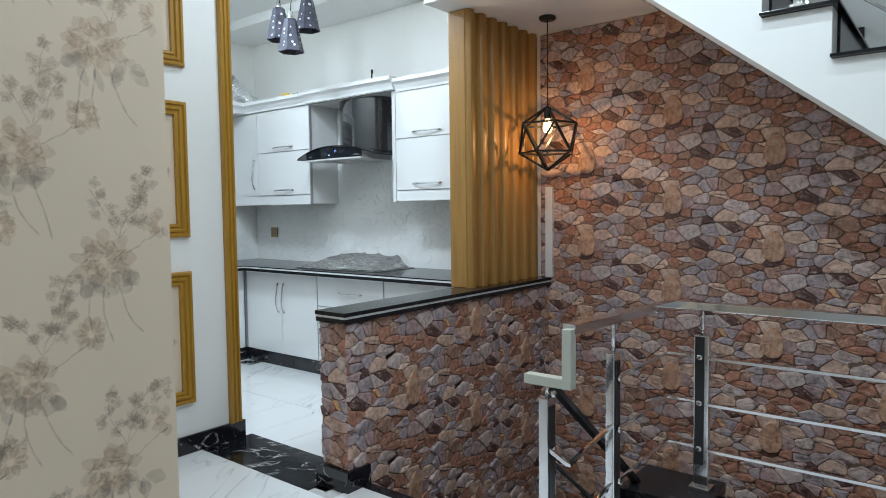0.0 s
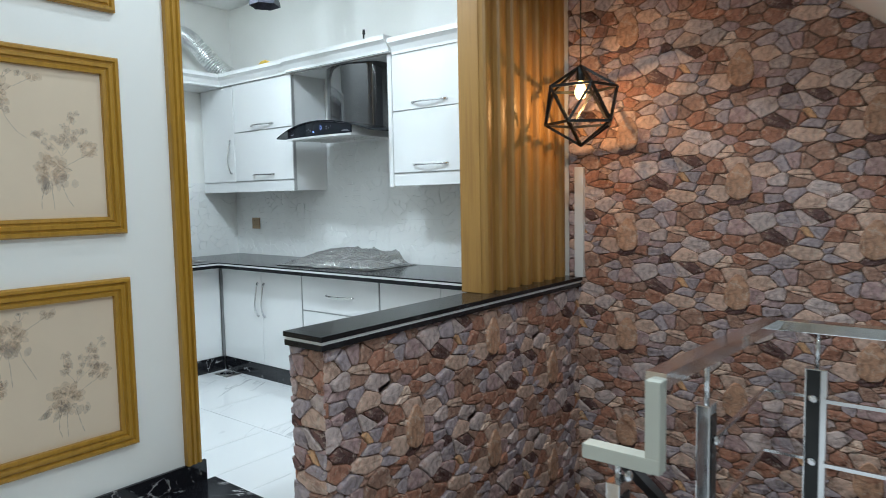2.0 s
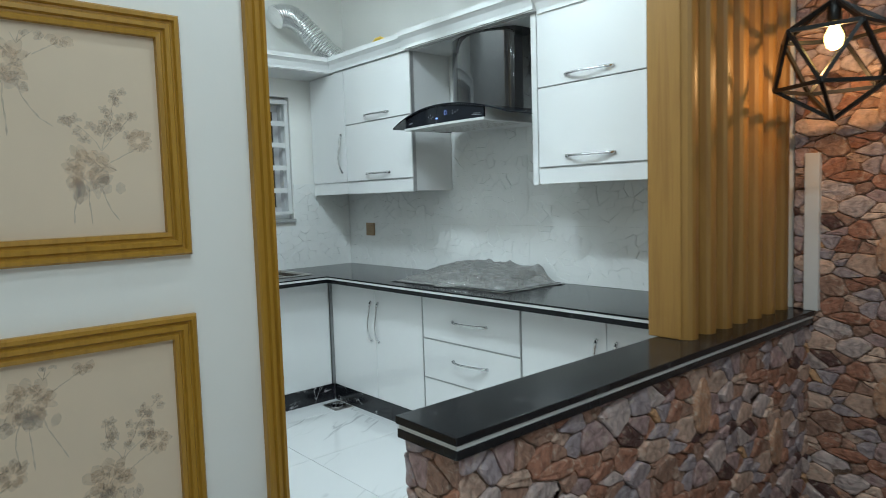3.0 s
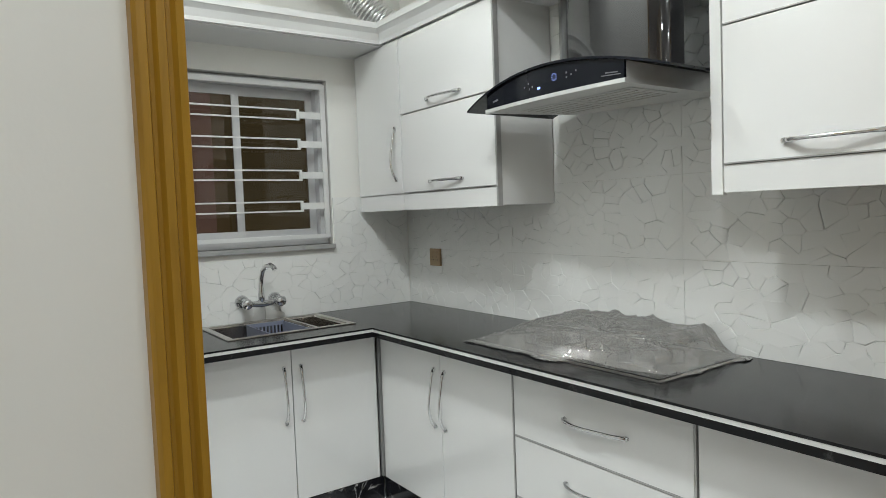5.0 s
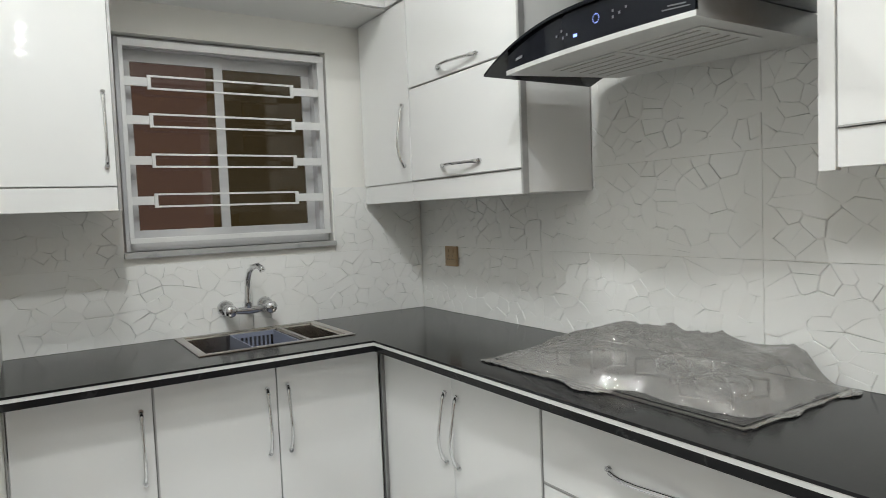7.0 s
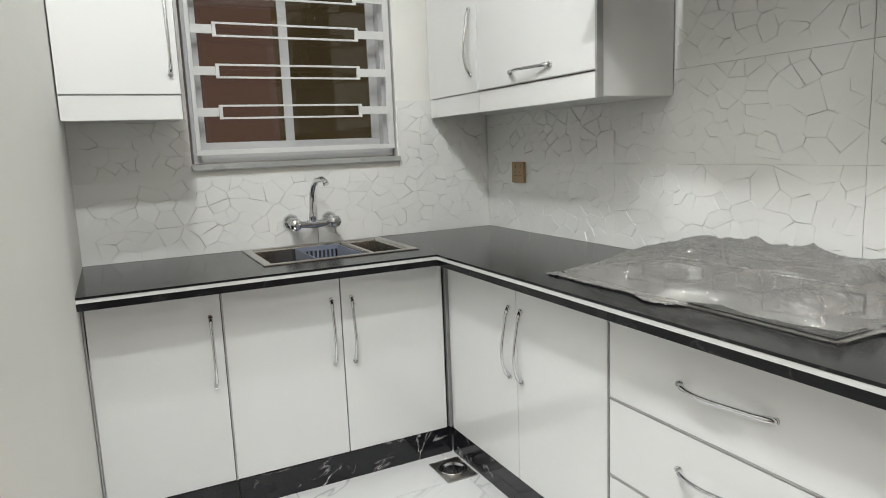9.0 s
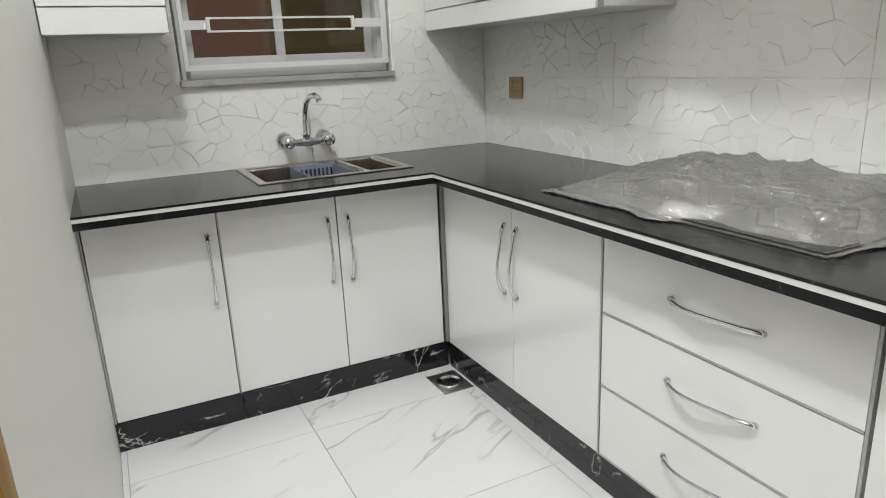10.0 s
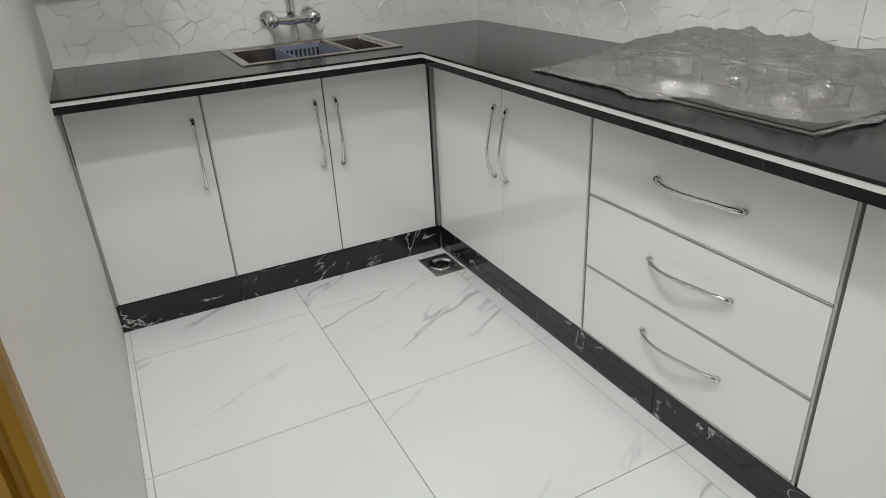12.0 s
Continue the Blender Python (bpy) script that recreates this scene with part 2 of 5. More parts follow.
def ink(name, colour, share):
    """Thin printed colour on the paper."""
    m = bpy.data.materials.new(name)
    m.use_nodes = True
    nt = m.node_tree
    nt.nodes.clear()
    out, tr, df, mix = (nt.nodes.new(k) for k in ("ShaderNodeOutputMaterial", "ShaderNodeBsdfTransparent", "ShaderNodeBsdfDiffuse", "ShaderNodeMixShader"))
    tc = nt.nodes.new("ShaderNodeTexCoord")
    df.inputs[0].default_value = (*colour, 1)
    r = node(nt, "ShaderNodeMapRange")
    r.inputs["From Min"].default_value, r.inputs["From Max"].default_value = 0.3, 0.7
    r.inputs["To Min"].default_value, r.inputs["To Max"].default_value = share * 0.35, share
    nt.links.new(noise_of(nt, tc.outputs["Object"], 45.0, 4.0), r.inputs[0])
    nt.links.new(r.outputs[0], mix.inputs[0])
    nt.links.new(tr.outputs[0], mix.inputs[1])
    nt.links.new(df.outputs[0], mix.inputs[2])
    nt.links.new(mix.outputs[0], out.inputs[0])
    return m


INK_PETAL = ink("petal_ink", (0.40, 0.28, 0.18), 0.33)
INK_LEAF = ink("leaf_ink", (0.34, 0.28, 0.23), 0.34)
INK_DARK = ink("stem_ink", (0.20, 0.16, 0.13), 0.42)

# ---------------------------------------------------------------- builders


def box(bm, x0, x1, y0, y1, z0, z1, bevel=0.0):
    """A box between two corners, with its edges rounded off."""
    vs = [bm.verts.new((x, y, z)) for x in (x0, x1) for y in (y0, y1) for z in (z0, z1)]
    fs = [bm.faces.new([vs[i] for i in f]) for f in ((0, 1, 3, 2), (4, 6, 7, 5), (0, 4, 5, 1), (2, 3, 7, 6), (0, 2, 6, 4), (1, 5, 7, 3))]
    if bevel:
        es = list({e for f in fs for e in f.edges})
        bmesh.ops.bevel(bm, geom=es, offset=bevel, segments=2, profile=0.7, affect="EDGES")
    return bm


def abox(*a, bevel=0.0):
    return box(bmesh.new(), *a, bevel=bevel)


def tube(bm, pts, r, seg=8, squash=1.0, caps=True):
    """A round bar along a line of points; r is one radius or one for each point."""
    pts = [Vector(p) for p in pts]
    rs = r if isinstance(r, (list, tuple)) else [r] * len(pts)
    rings, up = [], None
    for i, p in enumerate(pts):
        d = (pts[min(i + 1, len(pts) - 1)] - pts[max(i - 1, 0)]).normalized()
        if up is None:
            up = d.orthogonal().normalized()
        up = (up - d * up.dot(d)).normalized()
        side = d.cross(up)
        rings.append([bm.verts.new(p + rs[i] * (math.cos(a) * up + squash * math.sin(a) * side)) for a in (2 * math.pi * (k + 0.5) / seg for k in range(seg))])
    for a, b in zip(rings, rings[1:]):
        for k in range(seg):
            f = bm.faces.new((a[k], a[(k + 1) % seg], b[(k + 1) % seg], b[k]))
            f.smooth = seg > 5
    if caps:
        bm.faces.new(rings[0][::-1])
        bm.faces.new(rings[-1])
    return bm


def bar(bm, a, b, w, h):
    """A straight flat bar from a to b, w wide and h thick."""
    a, b = Vector(a), Vector(b)
    m = Matrix.Translation((a + b) / 2) @ (b - a).to_track_quat("X", "Z").to_matrix().to_4x4()
    n = (b - a).length / 2
    vs = [bm.verts.new(m @ Vector((x * n, y * w / 2, z * h / 2))) for x in (-1, 1) for y in (-1, 1) for z in (-1, 1)]
    for f in ((0, 1, 3, 2), (4, 6, 7, 5), (0, 4, 5, 1), (2, 3, 7, 6), (0, 2, 6, 4), (1, 5, 7, 3)):
        bm.faces.new([vs[i] for i in f])
    return bm


def lathe(bm, profile, centre, axis="z", seg=20):
    """A turned shape from (radius, height) pairs."""
    c = Vector(centre)
    turn = {"z": Matrix.Identity(3), "x": Matrix(((0, 0, 1), (1, 0, 0), (0, 1, 0))), "y": Matrix(((1, 0, 0), (0, 0, -1), (0, 1, 0)))}[axis]
    rings = [[bm.verts.new(c + turn @ Vector((r * math.cos(2 * math.pi * k / seg), r * math.sin(2 * math.pi * k / seg), h))) for k in range(seg)] for r, h in profile]
    for a, b in zip(rings, rings[1:]):
        for k in range(seg):
            f = bm.faces.new((a[k], a[(k + 1) % seg], b[(k + 1) % seg], b[k]))
            f.smooth = True
    bm.faces.new(rings[0][::-1])
    bm.faces.new(rings[-1])
    return bm


def extrude_profile(bm, profile, a, b, out, up=(0, 0, 1)):
    """A moulding: (out, up) pairs carried from a to b."""
    a, b, out, up = Vector(a), Vector(b), Vector(out), Vector(up)
    r0 = [bm.verts.new(a + out * u + up * v) for u, v in profile]
    r1 = [bm.verts.new(b + out * u + up * v) for u, v in profile]
    n = len(profile)
    for k in range(n):
        bm.faces.new((r0[k], r0[(k + 1) % n], r1[(k + 1) % n], r1[k]))
    bm.faces.new(r0[::-1])
    bm.faces.new(r1)
    return bm


def to_mesh(name, bm, mat):
    bmesh.ops.recalc_face_normals(bm, faces=bm.faces)
    me = bpy.data.meshes.new(name)
    bm.to_mesh(me)
    bm.free()
    me.materials.append(mat)
    return me


def base_of(ob):
    v = Vector(ob.location)
    while ob.parent:
        ob = ob.parent
        v += ob.location
    return v


def thing(name, place, label, category, group="", kind=""):
    ob = new(name)
    ob.location = place
    ob.empty_display_size = 0.1
    return tagged(ob, label, category, group, kind)


def part(name, bm, mat, parent, label=""):
    """One mesh under a thing or a part, from a bmesh in world places."""
    bmesh.ops.translate(bm, verts=bm.verts, vec=-base_of(parent))
    ob = new(name, to_mesh(name, bm, mat))
    ob.parent = parent
    return tagged(ob, label)


def solid(name, bm, mat, label, category, kind="structure", group=""):
    return tagged(new(name, to_mesh(name, bm, mat)), label, category, group, kind)

# ---------------------------------------------------------------- the large structure
H = 3.2            # ceiling height
KX, KY = 3.24, -1.90   # kitchen side of the half wall, kitchen side wall

# walls that close the place
solid("wall_north", abox(-0.2, 9.2, 0.0, 0.2, -1.6, H), WALL, "cream painted wall behind hob, stairs and stone", "wall")
bm = bmesh.new()
box(bm, -0.2, 0.0, -2.1, -1.450, 0, H)
box(bm, -0.2, 0.0, -0.508, 0.0, 0, H)
box(bm, -0.2, 0.0, -1.450, -0.508, 0, 1.263)
box(bm, -0.2, 0.0, -1.450, -0.508, 2.205, H)
solid("wall_west", bm, WALL, "cream painted kitchen wall with window opening", "wall")
solid("wall_kitchen_side", abox(0.0, 2.16, -2.09, KY, 0, H), WALL, "white painted kitchen side wall", "wall")
solid("wall_panelled", abox(2.16, 2.36, -4.7, KY, 0, H), WALL, "white wall with framed wallpaper panels", "wall")
solid("wall_papered", abox(4.10, 4.30, -7.2, -3.374, 0, H), PAPER, "beige floral wallpapered wall end", "wall")
solid("wall_alcove", abox(2.16, 4.10, -4.9, -4.7, 0, H), WALL, "white painted wall closing the alcove", "wall")
solid("wall_south", abox(3.95, 9.2, -7.4, -7.2, 0, H), WALL, "white painted far wall of the living room", "wall")
solid("wall_east", abox(9.0, 9.2, -7.2, 0.0, -1.6, H), WALL, "white painted side wall of the living room", "wall")
solid("ceiling", abox(-0.2, 9.2, -7.4, 0.2, H, H + 0.15), CEILING, "white painted plaster ceiling", "ceiling")
bm = bmesh.new()
box(bm, 0.0, 3.4, -0.50, 0.0, H - 0.09, H - 0.002, bevel=0.006)
box(bm, 0.0, 0.30, -1.89, -0.50, H - 0.09, H - 0.002, bevel=0.006)
solid("ceiling_border", bm, CEILING, "white dropped plaster border round the kitchen ceiling", "ceiling")

# floors: a bed below, tiles laid on it further down
bm = bmesh.new()
box(bm, -0.2, 3.40, -2.1, 0.0, -0.16, -0.006)
box(bm, 2.16, 9.2, -7.4, -2.06, -0.16, -0.006)
box(bm, 3.49, 9.2, -2.06, -1.95, -0.16, -0.006)
box(bm, 4.78, 9.2, -1.95, -1.13, -0.16, -0.006)
FLOOR = solid("floor", bm, GROUT, "white marble tiled floor with grey veins", "floor")

# the half wall between kitchen and stairs
HX0, HX1, HY = 3.309, 3.496, -2.036
HALF = solid("wall_half", abox(HX0, HX1 - 0.006, HY + 0.006, 0.0, -1.3, 0.842), MORTAR, "low divider wall clad in brown field stones", "wall")
top = thing("half_wall_top", (3.35, -1.0, 0.842), "black granite slab with white stripe on the low stone wall", "worktop")
part("lower_slab", abox(3.306, 3.518, -2.059, 0.0, 0.842, 0.864, bevel=0.003), GRANITE, top)
part("stripe", abox(3.308, 3.516, -2.056, 0.0, 0.864, 0.876), STRIPE, top, "white inlaid stripe")
part("upper_slab", abox(3.303, 3.522, -2.062, 0.0, 0.876, 0.896, bevel=0.003), GRANITE, top)
bm = bmesh.new()
box(bm, HX0 - 0.022, HX1 + 0.024, HY - 0.028, HY, 0.0, 0.105, bevel=0.002)
box(bm, HX1 + 0.004, HX1 + 0.024, HY, -1.90, 0.0, 0.105, bevel=0.002)
solid("baseboard_half_wall", bm, BLACKMARBLE, "black marble skirting round the half wall's foot", "baseboard")

# skirting of the panelled wall, and the black threshold
solid("baseboard_panelled", abox(2.36, 2.378, -4.7, -1.850, 0.0, 0.104, bevel=0.002), BLACKMARBLE, "black marble skirting with white veins", "baseboard")
bm = bmesh.new()
for i in range(2):
    box(bm, 2.38 + i * 0.47, 2.38 + (i + 1) * 0.47 - 0.002, -2.15, -1.81, -0.006, 0.003, bevel=0.001)
solid("threshold", bm, BLACKMARBLE, "black marble threshold strip in the kitchen opening", "threshold")

# landing of the stairs: a slab over the pendant lamp
solid("ceiling_landing", abox(3.258, 4.30, -1.112, 0.0, 2.640, 2.87, bevel=0.004), CEILING, "white plastered underside of the stair landing", "ceiling")

# ---------------------------------------------------------------- ceiling lights


def downlight_rim(x, y, z):
    t = thing("ceiling_spotlight", (x, y, z), "round white recessed ceiling spotlight", "spotlight", "ceiling spotlights")
    bm = bmesh.new()
    lathe(bm, [(0.082, -0.001), (0.105, -0.001), (0.105, -0.008), (0.096, -0.014), (0.082, -0.010)], (x, y, z), seg=24)
    part("rim", bm, WHITEMETAL, t)


for sx, sy, watts in KITCHEN_SPOTS + LOBBY_SPOTS + STAIR_SPOTS:
    downlight_rim(sx, sy, H)

# ---------------------------------------------------------------- window
WY0, WY1, WZ0, WZ1 = -1.436, -0.513, 1.288, 2.200
win = thing("window_1", (0.0, -0.98, WZ0), "grey-framed sliding window with brown tinted panes", "window", kind="structure")
bm = bmesh.new()
for a in ((WY0, WY1, WZ1 - 0.045, WZ1), (WY0, WY1, WZ0 + 0.002, WZ0 + 0.05), (WY0, WY0 + 0.026, WZ0 + 0.05, WZ1 - 0.045), (WY1 - 0.045, WY1, WZ0 + 0.05, WZ1 - 0.045)):
    box(bm, -0.135, -0.045, *a, bevel=0.003)
part("window_frame", bm, FRAMEGREY, win)
for y0, y1, xx in ((WY0 + 0.027, -0.985, -0.090), (-1.02, WY1 - 0.046, -0.112)):
    z0, z1 = WZ0 + 0.051, WZ1 - 0.046
    bm = bmesh.new()
    for a in ((y0, y1, z1 - 0.05, z1), (y0, y1, z0, z0 + 0.04), (y0, y0 + 0.035, z0 + 0.04, z1 - 0.05), (y1 - 0.04, y1, z0 + 0.04, z1 - 0.05)):
        box(bm, xx, xx + 0.016, *a, bevel=0.002)
    sash = part("sash", bm, FRAMEGREY, win)
    pane = part("pane", abox(xx + 0.005, xx + 0.010, y0 + 0.03, y1 - 0.035, z0 + 0.035, z1 - 0.045), PANE, sash, "brown tinted glass pane")
    pane.visible_shadow = False
solid("window_sill", abox(-0.13, 0.030, -1.453, -0.505, 1.263, 1.288, bevel=0.003), SILLSTONE, "grey marble window sill", "sill")
# the grille in front of the panes
gr = thing("window_grille", (0.02, -0.98, 1.33), "white steel window grille with four looped bars", "grille")
GX = -0.004
bm = bmesh.new()
box(bm, GX, GX + 0.012, WY0 + 0.01, WY1 - 0.01, 1.325, 1.347, bevel=0.002)
part("rail", bm, WHITEMETAL, gr)
part("rail", abox(GX, GX + 0.012, WY0 + 0.01, WY1 - 0.01, 2.150, 2.180, bevel=0.002), WHITEMETAL, gr)
for y, w in ((WY0 + 0.010, 0.018), (WY1 - 0.042, 0.03)):
    part("upright", abox(GX, GX + 0.012, y, y + w, 1.347, 2.150, bevel=0.002), WHITEMETAL, gr)
for zc in (2.005, 1.845, 1.675, 1.505):
    bm = bmesh.new()
    box(bm, GX + 0.001, GX + 0.011, WY0 + 0.028, -1.321, zc - 0.018, zc + 0.018)
    box(bm, GX + 0.001, GX + 0.011, -0.679, WY1 - 0.042, zc - 0.018, zc + 0.018)
    for z in (zc - 0.030, zc + 0.022):
        box(bm, GX + 0.001, GX + 0.011, -1.306, -0.694, z, z + 0.008)
    for y in (-1.320, -0.694):
        box(bm, GX, GX + 0.012, y, y + 0.014, zc - 0.030, zc + 0.030)
    part("bar", bm, WHITEMETAL, gr)
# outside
solid("backdrop", abox(-1.6, -1.5, -4.0, 2.0, -0.5, 4.0), BACKDROP, "brown neighbouring wall at night, given a glow of its own", "wall")
# Added slab: its glow stands in for the kitchen reflected in the glass.
solid("olive_reflection_slab", abox(-1.5, -1.2, -0.72, 0.6, -0.5, 4.0), OLIVEREFLECTION, "added glowing olive slab in place of the pane's cabinet reflection", "wall")

# ---------------------------------------------------------------- kitchen base units
DY, DX = -0.548, 0.545  # door fronts of the hob run and of the sink run
Z0, Z1 = 0.116, 0.853


def handle(parent, a, b, out, label="chrome bow handle"):
    """A bowed chrome handle from a to b that stands off along out."""
    a, b, out = Vector(a), Vector(b), Vector(out)
    pts, rs = [], []
    n = 12
    for i in range(n + 1):
        s = i / n
        lift = 0.030 * min(1, math.sin(math.pi * s) ** 0.55) + 0.003
        wave = 0.006 * math.sin(2 * math.pi * s)
        pts.append(a.lerp(b, s) + out * (lift + wave))
        rs.append(0.0080 if i in (0, 1, n - 1, n) else 0.0060)
    bm = bmesh.new()
    tube(bm, pts, rs, 8)
    for p in (a, b):
        tube(bm, [p, p + out * 0.010], 0.0085, 10)
    return part("handle", bm, CHROME, parent, label)


def unit_hob(name, x0, x1, label, doors=(), drawers=(), side="both"):
    u = thing(name, ((x0 + x1) / 2, -0.27, 0), label, "cabinet", "base cabinets")
    part("body", abox(x0, x1, DY + 0.02, -0.012, Z0, Z1 + 0.004), CARCASS, u)
    part("edge_strip", abox(x1 - 0.006, x1 + 0.001, DY - 0.001, DY + 0.020, Z0, Z1), ALU, u, "grey aluminium edge strip")
    for d0, d1, hx in doors:
        d = part("door", abox(d0 + 0.002, d1 - 0.002, DY, DY + 0.018, Z0 + 0.002, Z1, bevel=0.002), GLOSS, u)
        handle(d, (hx, DY, 0.494), (hx, DY, 0.752), (0, -1, 0))
    for z0, z1, zc in drawers:
        d = part("drawer", abox(x0 + 0.003, x1 - 0.008, DY, DY + 0.018, z0 + 0.003, z1 - 0.003, bevel=0.002), GLOSS, u)
        part("lip", abox(x0 + 0.003, x1 - 0.008, DY - 0.002, DY + 0.016, z0 - 0.002, z0 + 0.003), ALU, d, "grey lower edge")
        handle(d, (x0 + 0.266, DY, zc), (x0 + 0.532, DY, zc), (0, -1, 0))
    return u


unit_hob("base_cabinet", 0.56, 1.564, "white gloss two-door base cabinet under the black worktop", doors=((0.562, 1.082, 1.040), (1.082, 1.560, 1.118)))
unit_hob("drawer_cabinet", 1.566, 2.340, "white gloss cabinet of three drawers under the hob", drawers=((0.594, 0.852, 0.717), (0.358, 0.592, 0.490), (0.120, 0.356, 0.262)))
unit_hob("base_cabinet", 2.342, 3.278, "white gloss two-door base cabinet beside the drawers", doors=((2.346, 2.853, 2.80), (2.853, 3.272, 2.905)))


def unit_sink(y0, y1, doors, label):
    u = thing("base_cabinet", (0.27, (y0 + y1) / 2, 0), label, "cabinet", "base cabinets")
    bm = abox(0.012, DX - 0.02, y0, y1, Z0, 0.66)
    part("body", bm, CARCASS, u)
    part("edge_strip", abox(DX - 0.02, DX + 0.001, y0, y0 + 0.006, Z0, Z1), ALU, u, "grey aluminium edge strip")
    for d0, d1, hy in doors:
        d = part("door", abox(DX - 0.018, DX, d0 + 0.0025, d1 - 0.0025, Z0 + 0.002, Z1, bevel=0.002), GLOSS, u)
        handle(d, (DX, hy, 0.494), (DX, hy, 0.754), (1, 0, 0))
    return u


unit_sink(KY + 0.002, -1.457, ((KY + 0.009, -1.456, -1.497),), "white gloss one-door base cabinet by the side wall")
unit_sink(-1.456, -0.572, ((-1.455, -1.010, -1.049), (-1.010, -0.566, -0.967)), "white gloss two-door base cabinet under the sink")
solid("corner_post", abox(DX - 0.014, DX + 0.004, DY - 0.008, DY + 0.010, Z0, Z1, bevel=0.002), ALU, "grey aluminium corner strip between cabinets", "trim")
plinth = thing("baseboard_cabinets", (DX, DY, 0.0), "black marble plinth with white veins under the cabinets", "baseboard", kind="structure")
for i in range(4):
    x0 = DX + 0.006 + i * 0.67
    part("slab", abox(x0, min(x0 + 0.668, 3.284), DY + 0.004, DY + 0.02, 0.0, Z0 - 0.002, bevel=0.001), BLACKMARBLE, plinth)
for y0, y1 in ((KY, -1.45), (-1.448, DY)):
    part("slab", abox(DX - 0.02, DX - 0.003, y0, y1, 0.0, Z0 - 0.002, bevel=0.001), BLACKMARBLE, plinth)

# the worktop, in two runs with a hole for the sink
CX, CY = 0.672, -0.647
SX0, SX1, SY0, SY1 = 0.052, 0.482, -1.262, -0.665
wt = thing("worktop", (0.3, -0.3, 0.858), "black granite kitchen worktop with white edge stripe", "worktop")


def corner_run(bm, inset, z0, z1):
    """An L of slab round the kitchen's two walls, cut out for the sink."""
    ax, ay = CX - inset, CY + inset
    for a in ((0.0, ax, ay, 0.0), (ax, 3.280, ay, 0.0), (0.0, ax, KY, SY0), (0.0, SX0, SY0, SY1), (SX1, ax, SY0, SY1), (0.0, ax, SY1, ay)):
        if a[1] > a[0] and a[3] > a[2]:
            box(bm, *a, z0, z1)
    bmesh.ops.remove_doubles(bm, verts=bm.verts, dist=0.0001)
    return bm


part("lower_slab", corner_run(bmesh.new(), 0.004, 0.858, 0.883), GRANITE, wt)
part("stripe", corner_run(bmesh.new(), 0.001, 0.883, 0.896), STRIPE, wt, "white inlaid edge stripe")
part("upper_slab", corner_run(bmesh.new(), 0.0, 0.896, 0.904), GRANITE, wt)

# ---------------------------------------------------------------- wall units
UY = -0.34


def flap(parent, x0, x1, z0, z1, h0, h1, hz):
    d = part("door", abox(x0, x1, UY, UY + 0.018, z0, z1, bevel=0.002), GLOSS, parent)
    part("lip", abox(x0, x1, UY - 0.002, UY + 0.016, z0 - 0.004, z0), ALU, d, "grey lower edge")
    handle(d, (h0, UY, hz), (h1, UY, hz), (0, -1, 0))


def side_door(parent, x0, x1, hx, z0=1.548, z1=2.336):
    d = part("door", abox(x0, x1, UY, UY + 0.018, z0, z1, bevel=0.002), GLOSS, parent)
    handle(d, (hx, UY, 1.62), (hx, UY, 1.888), (0, -1, 0))


u = thing("wall_cabinet", (0.25, -0.17, 1.46), "white gloss corner wall cabinet beside the window", "cabinet", "wall cabinets")
part("body", abox(0.012, 0.504, UY + 0.02, -0.012, 1.47, 2.34), CARCASS, u)
side_door(u, 0.03, 0.500, 0.452)
part("pelmet", abox(0.03, 0.504, UY + 0.004, UY + 0.022, 1.46, 1.544, bevel=0.002), GLOSS, u)
u = thing("wall_cabinet", (0.89, -0.17, 1.46), "white gloss wall cabinet with two lift-up doors", "cabinet", "wall cabinets")
part("body", abox(0.506, 1.270, UY + 0.02, -0.012, 1.465, 2.34), CARCASS, u)
part("edge_strip", abox(1.263, 1.274, UY - 0.003, UY + 0.022, 1.46, 2.336), ALU, u, "grey aluminium edge strip")
flap(u, 0.508, 1.261, 1.955, 2.336, 0.757, 1.025, 1.992)
flap(u, 0.508, 1.261, 1.552, 1.947, 0.762, 1.022, 1.595)
part("pelmet", abox(0.506, 1.262, UY + 0.004, UY + 0.022, 1.46, 1.544, bevel=0.002), GLOSS, u)
u = thing("wall_cabinet", (2.6, -0.17, 1.46), "white gloss wall cabinet with two lift-up doors by the hood", "cabinet", "wall cabinets")
part("body", abox(2.278, 2.938, UY + 0.02, -0.012, 1.475, 2.34), CARCASS, u)
part("edge_strip", abox(2.268, 2.304, UY - 0.002, UY + 0.022, 1.462, 2.336, bevel=0.002), CARCASS, u)
flap(u, 2.308, 2.934, 1.962, 2.336, 2.488, 2.762, 2.000)
flap(u, 2.308, 2.934, 1.556, 1.954, 2.490, 2.766, 1.602)
part("pelmet", abox(2.305, 2.938, UY + 0.004, UY + 0.022, 1.468, 1.550, bevel=0.002), GLOSS, u)
u = thing("wall_cabinet", (3.08, -0.17, 1.46), "narrow white gloss wall cabinet with one door", "cabinet", "wall cabinets")
part("body", abox(2.940, 3.266, UY + 0.02, -0.012, 1.475, 2.34), CARCASS, u)
side_door(u, 2.942, 3.264, 2.985, 1.56)
part("pelmet", abox(2.940, 3.266, UY + 0.004, UY + 0.022, 1.468, 1.550, bevel=0.002), GLOSS, u)
u = thing("wall_cabinet", (0.17, -1.69, 1.46), "white gloss wall cabinet between window and side wall", "cabinet", "wall cabinets")
part("body", abox(0.012, 0.33, KY + 0.004, -1.494, 1.468, 2.34), CARCASS, u)
d = part("door", abox(0.332, 0.350, KY + 0.006, -1.500, 1.550, 2.336, bevel=0.002), GLOSS, u)
handle(d, (0.35, -1.529, 1.62), (0.35, -1.529, 1.89), (1, 0, 0))
